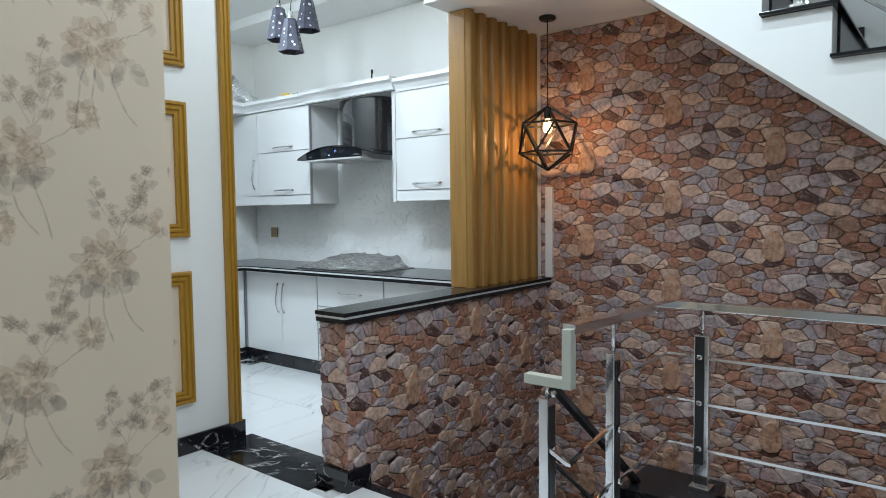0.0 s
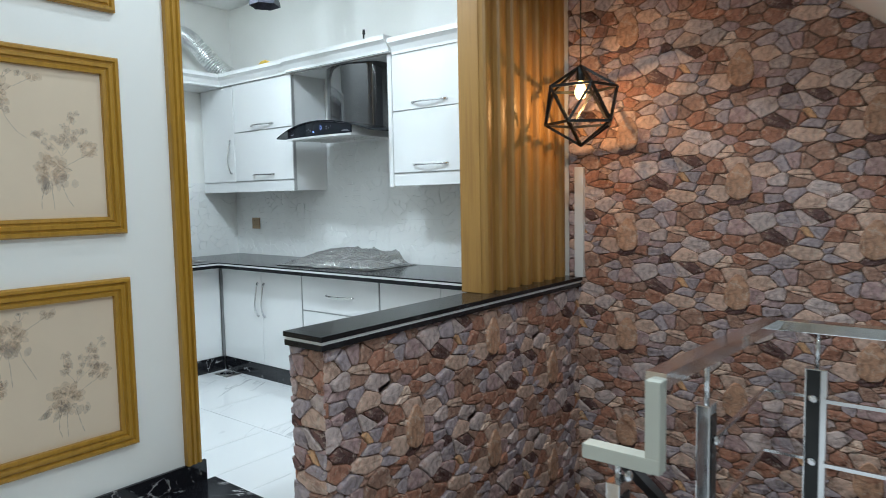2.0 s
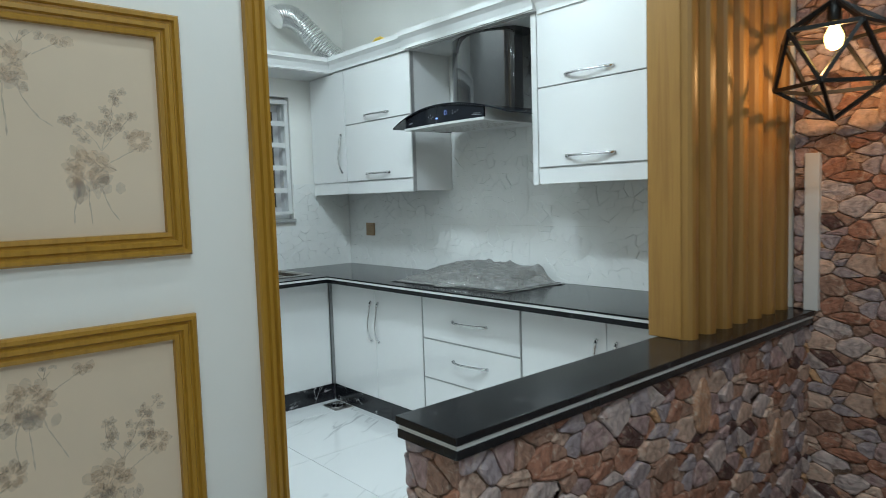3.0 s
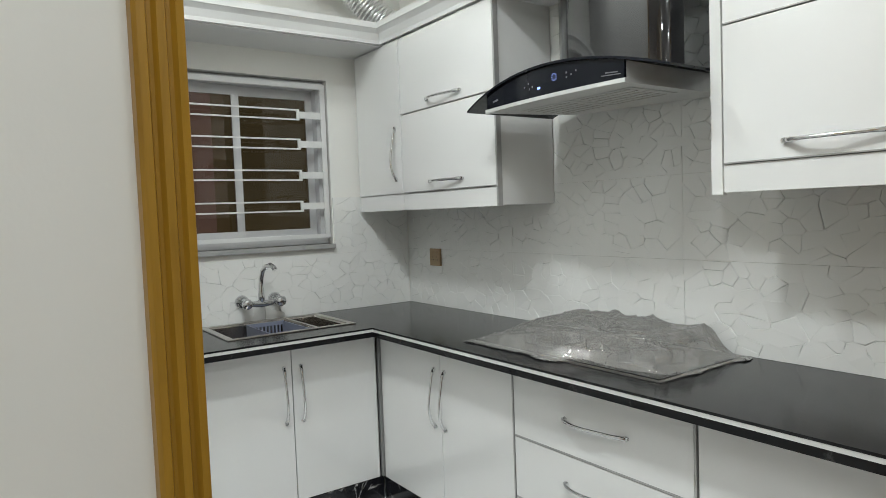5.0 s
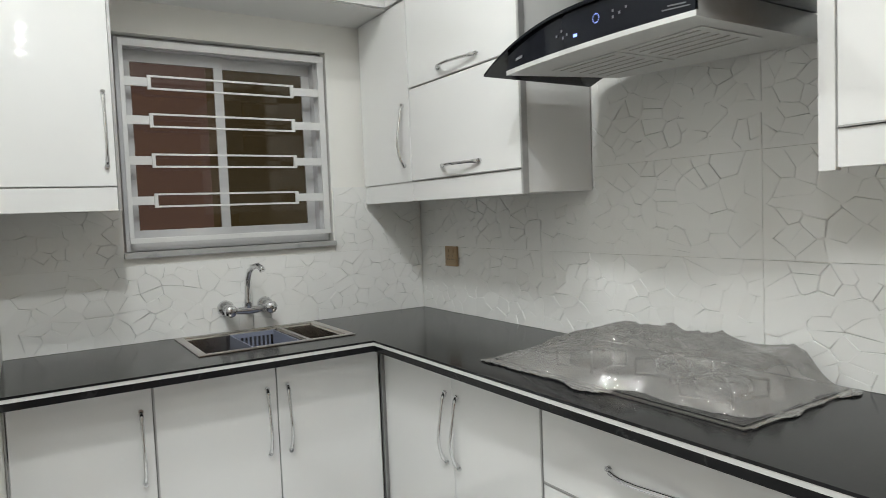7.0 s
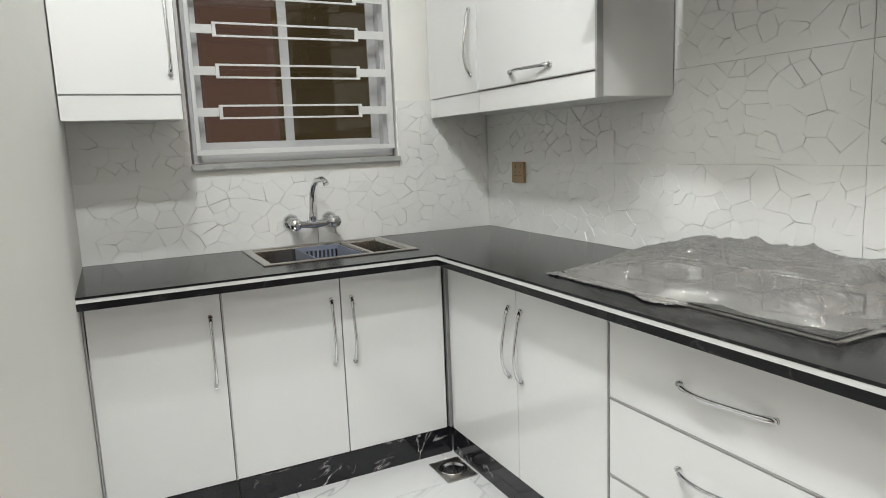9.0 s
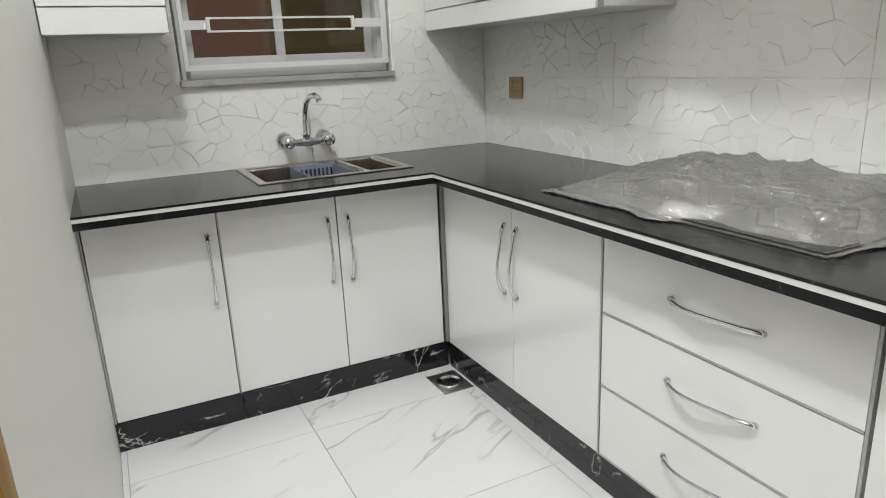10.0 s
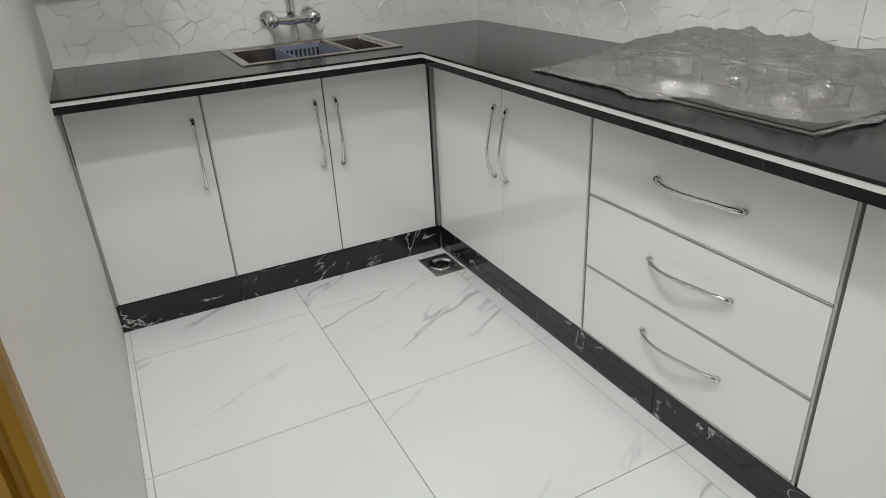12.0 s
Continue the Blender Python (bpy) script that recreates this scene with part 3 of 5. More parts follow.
part("edge_strip", abox(0.326, 0.352, -1.499, -1.488, 1.46, 2.336), ALU, u, "grey aluminium edge strip")
part("pelmet", abox(0.328, 0.346, KY + 0.006, -1.500, 1.46, 1.546, bevel=0.002), GLOSS, u)
# the cornice and shelf over them
co = thing("cornice", (0.5, -0.3, 2.34), "white moulded cornice and top shelf over the wall cabinets", "cornice")
crown = [(0, 0), (0.012, 0), (0.014, 0.018), (0.030, 0.050), (0.050, 0.068), (0.055, 0.070), (0.055, 0.100), (0, 0.100)]
bm = bmesh.new()
box(bm, 0.0, 2.30, UY + 0.02, -0.012, 2.340, 2.365)
box(bm, 0.0, 0.33, KY + 0.004, UY + 0.02, 2.340, 2.365)
box(bm, 2.30, 3.268, UY + 0.02, -0.012, 2.340, 2.362)
part("top_shelf", bm, CARCASS, co)
bm = bmesh.new()
extrude_profile(bm, crown, (0.34, UY, 2.345), (1.26, UY, 2.345), (0, -1, 0))
extrude_profile(bm, crown, (1.26, UY - 0.03, 2.345), (2.32, UY - 0.03, 2.345), (0, -1, 0))
box(bm, 1.26, 2.32, UY - 0.03, UY + 0.01, 2.34, 2.445)
extrude_profile(bm, crown, (2.32, UY, 2.325), (3.268, UY, 2.325), (0, -1, 0))
part("front_moulding", bm, GLOSS, co)
bm = bmesh.new()
extrude_profile(bm, crown, (0.335, KY + 0.004, 2.345), (0.335, UY, 2.345), (1, 0, 0))
part("side_moulding", bm, GLOSS, co)

# ---------------------------------------------------------------- cooker hood
hood = thing("cooker_hood", (1.785, -0.3, 1.81), "black curved-glass cooker hood with steel underside", "cooker hood")
HC, HW = 1.787, 0.474


def arch(x):
    return 1.835 + 0.085 * (1 - ((x - HC) / HW) ** 2)


def front(x):
    return -0.525 - 0.045 * (1 - ((x - HC) / HW) ** 2)


bm = bmesh.new()
n = 28
rows = []
for i in range(n + 1):
    x = HC - HW + 2 * HW * i / n
    rows.append([bm.verts.new((x, y, arch(x) + dz)) for y, dz in ((front(x), 0.0), (-0.05, 0.0), (-0.05, 0.008), (front(x), 0.008))])
for a, b in zip(rows, rows[1:]):
    for k in range(4):
        bm.faces.new((a[k], a[(k + 1) % 4], b[(k + 1) % 4], b[k]))
bm.faces.new(rows[0])
bm.faces.new(rows[-1][::-1])
part("glass_canopy", bm, PANELGLASS, hood, "curved dark glass canopy")
BX0, BX1, BZ = 1.455, 2.110, 1.812


def rear(x):
    return -0.20 + 0.18 * max(0.0, min(1.0, (x - BX0) / (BX1 - BX0)))


def strip(bm, x0, x1, corners):
    """A band that follows the curved front from x0 to x1; corners(x) gives its (y, z) outline."""
    rows = [[bm.verts.new((x, y, z)) for y, z in corners(x)] for x in (x0 + (x1 - x0) * i / n for i in range(n + 1))]
    for a, b in zip(rows, rows[1:]):
        for k in range(4):
            bm.faces.new((a[k], a[(k + 1) % 4], b[(k + 1) % 4], b[k]))
    bm.faces.new(rows[0])
    bm.faces.new(rows[-1][::-1])
    return bm


bm = strip(bmesh.new(), BX0, BX1, lambda x: ((front(x) + 0.024, BZ + 0.014), (rear(x), BZ + 0.014), (rear(x), arch(x) - 0.002), (front(x) + 0.024, arch(x) - 0.002)))
for v in bm.verts:
    v.co.x = max(v.co.x, BX0 + 0.097 * (v.co.y + 0.51) / 0.31) if v.co.y > -0.4 else v.co.x
part("body", bm, HOODSTEEL, hood, "satin aluminium hood body")
bm = strip(bmesh.new(), BX0, BX1, lambda x: ((front(x) + 0.011, BZ + 0.0145), (front(x) + 0.021, BZ + 0.0145), (front(x) + 0.021, arch(x) - 0.001), (front(x) + 0.011, arch(x) - 0.001)))
panel = part("control_panel", bm, PANELGLASS, hood, "black glass control panel")
bm = strip(bmesh.new(), BX0 - 0.006, BX1 + 0.006, lambda x: ((front(x) + 0.006, BZ), (rear(x) + 0.004, BZ), (rear(x) + 0.004, BZ + 0.013), (front(x) + 0.006, BZ + 0.013)))
for v in bm.verts:
    v.co.x = max(v.co.x, BX0 - 0.006 + 0.097 * (v.co.y + 0.51) / 0.31) if v.co.y > -0.4 else v.co.x
under = part("underside", bm, HOODSTEEL, hood, "satin aluminium underside with edge band")
for x0 in (1.56, 1.82):
    f = part("filter", abox(x0, x0 + 0.25, -0.46, -0.22, BZ - 0.003, BZ - 0.0005, bevel=0.002), HOODSTEEL, under)
    for k in range(6):
        ob = new("slot", bpy.data.meshes.get("filter_slot") or to_mesh("filter_slot", abox(0, 0.21, 0, 0.006, -0.0050, -0.0035), STEEL))
        ob.parent = under
        ob.location = Vector((x0 + 0.02, -0.443 + k * 0.038, BZ)) - base_of(under)
bm = bmesh.new()
outline = [(1.548, -0.012), (1.548, -0.20), (1.555, -0.235)]
outline += [(1.568 + 0.497 * k / 12, -0.255 - 0.075 * math.sin(math.pi * k / 12) ** 0.8) for k in range(13)]
outline += [(2.078, -0.235), (2.085, -0.20), (2.085, -0.012)]
extrude_profile(bm, outline, (0, 0, 1.895), (0, 0, 2.338), (1, 0, 0), (0, 1, 0))
for f in bm.faces:
    f.smooth = len(f.verts) == 4
for e in bm.edges:
    along = e.verts[0].co - e.verts[1].co
    e.smooth = abs(along.z) > 0.1 and 1.553 < e.verts[0].co.x < 2.08
part("chimney", bm, BLACKGLASS, hood, "glossy black chimney cover")


def on_panel(bm, x0, x1, s0, s1):
    """A small flat mark on the control panel between two shares of its height."""
    vs = []
    for x, s in ((x0, s0), (x1, s0), (x1, s1), (x0, s1)):
        z0, z1 = BZ + 0.015, arch(x) - 0.004
        vs.append(bm.verts.new((x, front(x) + 0.0085, z0 + (z1 - z0) * s)))
    bm.faces.new(vs)


bm = bmesh.new()
on_panel(bm, 1.757, 1.772, 0.24, 0.33)
part("display", bm, LED, panel, "lit blue clock digits")
bm = bmesh.new()
for k in range(12):
    a = 2 * math.pi * k / 12
    on_panel(bm, 1.837 + 0.010 * math.cos(a), 1.8395 + 0.010 * math.cos(a), 0.55 + 0.13 * math.sin(a), 0.58 + 0.13 * math.sin(a))
tagged(part("timer_ring", bm, LED, panel, "lit blue timer ring"), kind="stuff")
bm = bmesh.new()
for x, s in ((1.69, 0.42), (1.71, 0.52), (1.73, 0.36), (1.715, 0.3), (1.89, 0.6), (1.91, 0.5), (1.93, 0.62), (1.89, 0.42)):
    on_panel(bm, x, x + 0.006, s, s + 0.08)
on_panel(bm, 2.03, 2.10, 0.22, 0.27)
on_panel(bm, 2.045, 2.09, 0.34, 0.40)
on_panel(bm, 1.50, 1.535, 0.30, 0.42)
tagged(part("button_marks", bm, PRINT, panel, "pale printed button marks"), kind="stuff")

# ---------------------------------------------------------------- hob in its wrapping
hob = thing("gas_hob", (1.72, -0.26, 0.904), "black gas hob with steel rim on the worktop", "hob")
part("tray", abox(1.285, 2.196, -0.512, -0.05, 0.904, 0.911, bevel=0.003), STEEL, hob)
part("glass_top", abox(1.292, 2.189, -0.506, -0.056, 0.911, 0.915, bevel=0.002), BLACKGLASS, hob)
for x, y, r in ((1.50, -0.27, 0.07), (1.75, -0.18, 0.05), (1.98, -0.27, 0.07)):
    bm = bmesh.new()
    lathe(bm, [(r, 0.915), (r, 0.932), (r * 0.7, 0.944), (r * 0.45, 0.947)], (x, y, 0), seg=18)
    b = part("burner", bm, BLACKMETAL, hob)
    for k in range(4):
        bm = bmesh.new()
        a = math.pi / 4 + k * math.pi / 2
        p = Vector((x + 0.11 * math.cos(a), y + 0.11 * math.sin(a), 0.916))
        tube(bm, [p, p + Vector((0, 0, 0.022)), Vector((x + 0.03 * math.cos(a), y + 0.03 * math.sin(a), 0.946))], 0.005, 6)
        part("pan_support", bm, BLACKMETAL, b)


def crumpled(x0, x1, y0, y1, z, nx, ny, top, seed, retreat=0.0):
    """A loose crumpled sheet that lies over something low and touches down at its rim."""
    bm = bmesh.new()
    grid = []

    def ridge(p, sharp):
        return max(0.0, 1 - abs(noise.noise(p)) * 2.2) ** sharp

    for j in range(ny + 1):
        row = []
        for i in range(nx + 1):
            u, v = i / nx, j / ny
            rim = min(1, 9 * min(u, 1 - u) + 0.02) * min(1, 9 * min(v, 1 - v) + 0.02)
            p = Vector((u * (x1 - x0) * 9, v * (y1 - y0) * 9, seed))
            q = Vector((p.x * 0.55 + 0.5 * p.y, p.y * 1.5, seed))
            rise = min(1.0, u / 0.24) ** 0.8 * min(1.0, (1 - u) / 0.13) ** 0.7 * min(1.0, 0.12 + v / 0.55) ** 0.9
            lift = top * (rise * (0.98 - 0.16 * u) + 0.16 * noise.noise(p * 0.55))
            lift += 0.018 * ridge(q * 0.7 + Vector((4, 9, 2)), 3) + 0.008 * ridge(q * 1.4, 4) + 0.003 * ridge(p * 2.2 + Vector((2, 5, 1)), 4)
            patch = max(0.0, min(1.0, 0.5 + 2.5 * noise.noise(p * 0.7 + Vector((7, 1, 5)))))
            lift += patch * (0.0045 * ridge(q * 3.4, 4) + 0.0028 * ridge(p * 6.5, 3))
            wx = 0.035 * noise.noise(Vector((v * 5, seed, u * 2))) * (1 if u in (0.0, 1.0) else 0.6)
            wy = 0.030 * noise.noise(Vector((u * 7, seed + 3, v * 2)))
            fore = y0 + retreat * max(0.0, min(1.0, (u - 0.56) / 0.12))
            row.append(bm.verts.new((x0 + u * (x1 - x0) + wx, fore + v * (y1 - fore) + wy, z + 0.003 + max(0.0, lift) * rim + 0.003 * ridge(p * 3, 2) * (1 - rim))))
        grid.append(row)
    for a, b in zip(grid, grid[1:]):
        for k in range(nx):
            f = bm.faces.new((a[k], a[k + 1], b[k + 1], b[k]))
            f.smooth = True
    return bm


bm = crumpled(1.245, 2.205, -0.538, -0.012, 0.904, 230, 120, 0.098, 5.0, 0.048)
tagged(new("plastic_wrapping", to_mesh("plastic_wrapping", bm, WRAP)), "crumpled clear plastic wrapping over the gas hob", "plastic wrap")

# ---------------------------------------------------------------- sink and tap
sink = thing("kitchen_sink", (0.27, -0.95, 0.72), "stainless steel inset sink with two bowls", "sink")
bm = bmesh.new()
RX0, RX1, RY0, RY1 = 0.032, 0.500, -1.282, -0.645
for a in ((RX0, SX0 + 0.012, RY0, RY1), (SX1 - 0.012, RX1, RY0, RY1), (SX0 + 0.012, SX1 - 0.012, RY0, SY0 + 0.012), (SX0 + 0.012, SX1 - 0.012, SY1 - 0.012, RY1)):
    box(bm, *a, 0.9045, 0.909, bevel=0.002)
part("rim", bm, STEEL, sink)


def bowl(y0, y1, depth):
    bm = bmesh.new()
    x0, x1 = SX0 + 0.010, SX1 - 0.010
    rings = []
    for inset, z in ((0.0, 0.9055), (0.006, 0.897), (0.012, 0.9 - depth + 0.02), (0.035, 0.9 - depth)):
        rings.append([bm.verts.new((x, y, z)) for x, y in ((x0 + inset, y0 + inset), (x1 - inset, y0 + inset), (x1 - inset, y1 - inset), (x0 + inset, y1 - inset))])
    for a, b in zip(rings, rings[1:]):
        for k in range(4):
            bm.faces.new((a[k], a[(k + 1) % 4], b[(k + 1) % 4], b[k]))
    bm.faces.new(rings[-1])
    ob = part("bowl", bm, SINKSTEEL, sink)
    mod = ob.modifiers.new("thick", "SOLIDIFY")
    mod.thickness = 0.0015
    return ob


bowl(SY0 + 0.010, -0.842, 0.17)
bowl(-0.826, SY1 - 0.010, 0.12)
part("divider", abox(SX0 + 0.012, SX1 - 0.012, -0.843, -0.825, 0.88, 0.9055, bevel=0.003), STEEL, sink)
basket = thing("dish_basket", (0.3, -0.97, 0.8), "blue-grey slotted plastic basket in the sink", "basket")
bm = bmesh.new()
BY0, BY1, BXA, BXB = -1.065, -0.865, 0.10, 0.445
box(bm, BXA, BXB, BY0, BY1, 0.80, 0.806)
part("floor_tray", bm, BASKET, basket)
for x in (BXA, BXB - 0.006):
    bm = bmesh.new()
    box(bm, x, x + 0.006, BY0, BY1, 0.884, 0.904)
    side = part("slotted_side", bm, BASKET, basket)
    part("lower_rail", abox(x, x + 0.006, BY0, BY1, 0.806, 0.820), BASKET, side)
    for k in range(11):
        y = BY0 + (BY1 - BY0 - 0.008) * k / 10
        part("slat", abox(x, x + 0.006, y, y + 0.008, 0.820, 0.884), BASKET, side)
for y in (BY0, BY1 - 0.006):
    part("end_panel", abox(BXA + 0.006, BXB - 0.006, y, y + 0.006, 0.806, 0.902), BASKET, basket)

tap = thing("wall_tap", (0.03, -0.965, 1.01), "chrome wall-mounted mixer tap with swan-neck spout", "tap")
for y in (-1.055, -0.875):
    bm = bmesh.new()
    lathe(bm, [(0.036, 0.008), (0.037, 0.015), (0.028, 0.027), (0.016, 0.034), (0.016, 0.060)], (0, y, 1.012), axis="x", seg=18)
    part("flange", bm, CHROME, tap)
    bm = bmesh.new()
    lathe(bm, [(0.013, 0.085), (0.026, 0.090), (0.029, 0.106), (0.023, 0.120), (0.007, 0.125)], (0, y, 1.008), axis="x", seg=14)
    part("knob", bm, CHROME, tap)
bm = bmesh.new()
tube(bm, [(0.068, -1.055, 1.010), (0.070, -1.02, 1.002), (0.070, -0.965, 1.000), (0.070, -0.91, 1.002), (0.068, -0.875, 1.010)], [0.019, 0.015, 0.020, 0.015, 0.019], 12)
part("mixer_bar", bm, CHROME, tap)
bm = bmesh.new()
tube(bm, [(0.070, -0.968, 1.004), (0.070, -0.968, 1.040), (0.071, -0.968, 1.090), (0.075, -0.966, 1.135), (0.088, -0.960, 1.172), (0.114, -0.950, 1.197), (0.146, -0.938, 1.204), (0.170, -0.929, 1.192), (0.176, -0.927, 1.180)], [0.017, 0.016, 0.0125, 0.0125, 0.0125, 0.0125, 0.0125, 0.0125, 0.014], 12)
part("spout", bm, CHROME, tap)

# ---------------------------------------------------------------- sockets and drain


def socket(x0, x1, z0, z1):
    s = thing("wall_socket", ((x0 + x1) / 2, -0.01, z0), "bronze coloured double wall socket on the tiles", "socket", "wall sockets")
    part("plate", abox(x0, x1, -0.022, -0.008, z0, z1, bevel=0.003), SOCKET, s)
    for i in range(2):
        cx = x0 + (x1 - x0) * (0.3 + 0.4 * i)
        bm = bmesh.new()
        for dx, dz in ((-0.008, 0.0), (0.008, 0.0), (0, 0.016)):
            lathe(bm, [(0.0035, 0.0225), (0.0035, 0.0215)], (cx + dx, 0, z0 + (z1 - z0) * 0.35 + dz), axis="y", seg=8)
        for v in bm.verts:
            v.co.y = -abs(v.co.y)
        part("pin_holes", bm, SOCKETDARK, s)
        part("rocker", abox(cx - 0.008, cx + 0.008, -0.026, -0.022, z0 + 0.068, z0 + 0.086, bevel=0.001), SOCKET, s)


socket(0.256, 0.356, 1.137, 1.236)
socket(2.742, 2.840, 1.130, 1.235)
dr = thing("floor_drain", (0.695, -0.62, 0.0), "square steel floor drain with round grate", "drain")
part("plate", abox(0.605, 0.785, -0.692, -0.556, 0.0, 0.004, bevel=0.001), STEEL, dr)
bm = bmesh.new()
lathe(bm, [(0.056, 0.004), (0.058, 0.008), (0.048, 0.009), (0.046, 0.006), (0.03, 0.0055), (0.012, 0.006)], (0.695, -0.624, 0), seg=22)
part("grate", bm, CHROME, dr)

# ---------------------------------------------------------------- on top of the cabinets
bm = bmesh.new()
pts, rs = [], []
for i in range(161):
    q = i / 160
    p = Vector((0.17, -0.675, 2.735)) * (1 - q) ** 3 + Vector((0.17, -0.47, 2.86)) * 3 * q * (1 - q) ** 2 + Vector((0.20, -0.36, 2.50)) * 3 * q * q * (1 - q) + Vector((0.34, -0.22, 2.445)) * q ** 3
    pts.append(p)
    rs.append(0.078 + 0.0045 * math.sin(i * 1.25) + 0.006 * noise.noise(p * 11))
tube(bm, pts, rs, 20)
tagged(new("flexible_duct", to_mesh("flexible_duct", bm, FOIL)), "silver foil flexible duct bending over the cornice", "duct")
bm = crumpled(0.36, 1.02, -0.33, -0.08, 2.366, 60, 24, 0.13, 11.0)
tagged(new("foil_wrapping", to_mesh("foil_wrapping", bm, BAG)), "crumpled foil and plastic lying on the wall cabinets", "plastic wrap")
bm = crumpled(1.08, 1.92, -0.36, -0.08, 2.366, 80, 30, 0.115, 17.0)
tagged(new("plastic_bag", to_mesh("plastic_bag", bm, BAG)), "white crumpled plastic bag on the wall cabinets", "plastic bag")
bm = bmesh.new()
tube(bm, [(0.92, -0.36, 2.447), (0.96, -0.365, 2.463), (1.01, -0.365, 2.465), (1.05, -0.36, 2.448)], 0.007, 6, 2.0)
tagged(new("yellow_strap", to_mesh("yellow_strap", bm, YELLOW)), "yellow packing strap on the wall cabinets", "strap")
bm = bmesh.new()
tube(bm, [(1.966, -0.25, 2.366), (1.966, -0.25, 2.53), (1.968, -0.25, 2.535), (1.968, -0.25, 2.565)], [0.006, 0.006, 0.011, 0.009], 8)
tagged(new("cable_end", to_mesh("cable_end", bm, BLACKMETAL)), "black cable end sticking up above the cornice", "cable")

# ---------------------------------------------------------------- kitchen pendant
kp = thing("pendant_cluster", (1.82, -0.92, 2.6), "cluster of three smoked hexagonal pendant shades with pale flecks", "pendant lamp")
bm = bmesh.new()
lathe(bm, [(0.11, H), (0.11, H - 0.02), (0.09, H - 0.035)], (1.80, -0.90, 0), seg=24)
part("ceiling_plate", bm, BLACKMETAL, kp)
for px, py, pz in ((1.83, -0.975, 2.60), (1.63, -0.925, 2.73), (1.78, -0.765, 2.81)):
    bm = bmesh.new()
    tube(bm, [(px, py, pz + 0.30), (1.80 + (px - 1.8) * 0.3, -0.9 + (py + 0.9) * 0.3, H - 0.03)], 0.004, 6)
    part("cord", bm, BLACKMETAL, kp)
    bm = bmesh.new()
    lathe(bm, [(0.016, pz + 0.24), (0.022, pz + 0.25), (0.018, pz + 0.30), (0.008, pz + 0.31)], (px, py, 0), seg=12)
    part("cap", bm, CHROME, kp)
    bm = bmesh.new()
    prof = [(0.098, pz), (0.045, pz + 0.245), (0.015, pz + 0.248)]
    lathe(bm, prof, (px, py, 0), seg=6)
    for f in bm.faces:
        f.smooth = False
    bmesh.ops.delete(bm, geom=[f for f in bm.faces if all(abs(v.co.z - pz) < 1e-5 for v in f.verts)], context="FACES")
    shade = part("shade", bm, SHADE, kp, "smoked hexagonal shade")
    mod = shade.modifiers.new("thick", "SOLIDIFY")
    mod.thickness = 0.004
    bm = bmesh.new()
    rnd = random.Random(int(px * 100))
    for k in range(6):
        for lev in (0.03, 0.075, 0.125, 0.175):
            a = math.pi / 3 * (k + 0.5) + rnd.uniform(-0.32, 0.32)
            z = pz + lev + rnd.uniform(-0.018, 0.018)
            r = (0.098 - 0.053 * (z - pz) / 0.245) * math.cos(math.pi / 6) / math.cos(a - math.pi / 3 * (k + 0.5)) + 0.002
            c = Vector((px + r * math.cos(a), py + r * math.sin(a), z))
            t = Vector((-math.sin(math.pi / 3 * (k + 0.5)), math.cos(math.pi / 3 * (k + 0.5)), 0))
            w = rnd.uniform(0.005, 0.013)
            up = Vector((0, 0, 1)) - 0.21 * Vector((math.cos(a), math.sin(a), 0))
            bm.faces.new([bm.verts.new(c + w * (math.cos(q) * t + math.sin(q) * up)) for q in (0, 1.2, 2.4, 3.7, 5.0)])
    tagged(part("flecks", bm, FLECK, shade, "pale cut-out flecks"), kind="stuff")

# ---------------------------------------------------------------- panelled wall
CASING = [(0, 0), (0.030, 0), (0.036, 0.006), (0.036, 0.018), (0.024, 0.022), (0.024, 0.028), (0.034, 0.034), (0.034, 0.046), (0.022, 0.050), (0.022, 0.056), (0.032, 0.062), (0.030, 0.074), (0.016, 0.078), (0, 0.078)]
bm = bmesh.new()
extrude_profile(bm, CASING, (2.36, -1.956, 0.105), (2.36, -1.956, 3.1), (1, 0, 0), (0, 1, 0))
solid("trim_opening", bm, GOLD, "ochre wooden casing along the kitchen opening", "trim")
FRAME = [(o, v * 0.84) for o, v in [(0, 0), (0.020, 0), (0.030, 0.008), (0.030, 0.022), (0.020, 0.028), (0.020, 0.034), (0.028, 0.040), (0.028, 0.056), (0.018, 0.062), (0.018, 0.068), (0.024, 0.074), (0.022, 0.090), (0, 0.092)]]


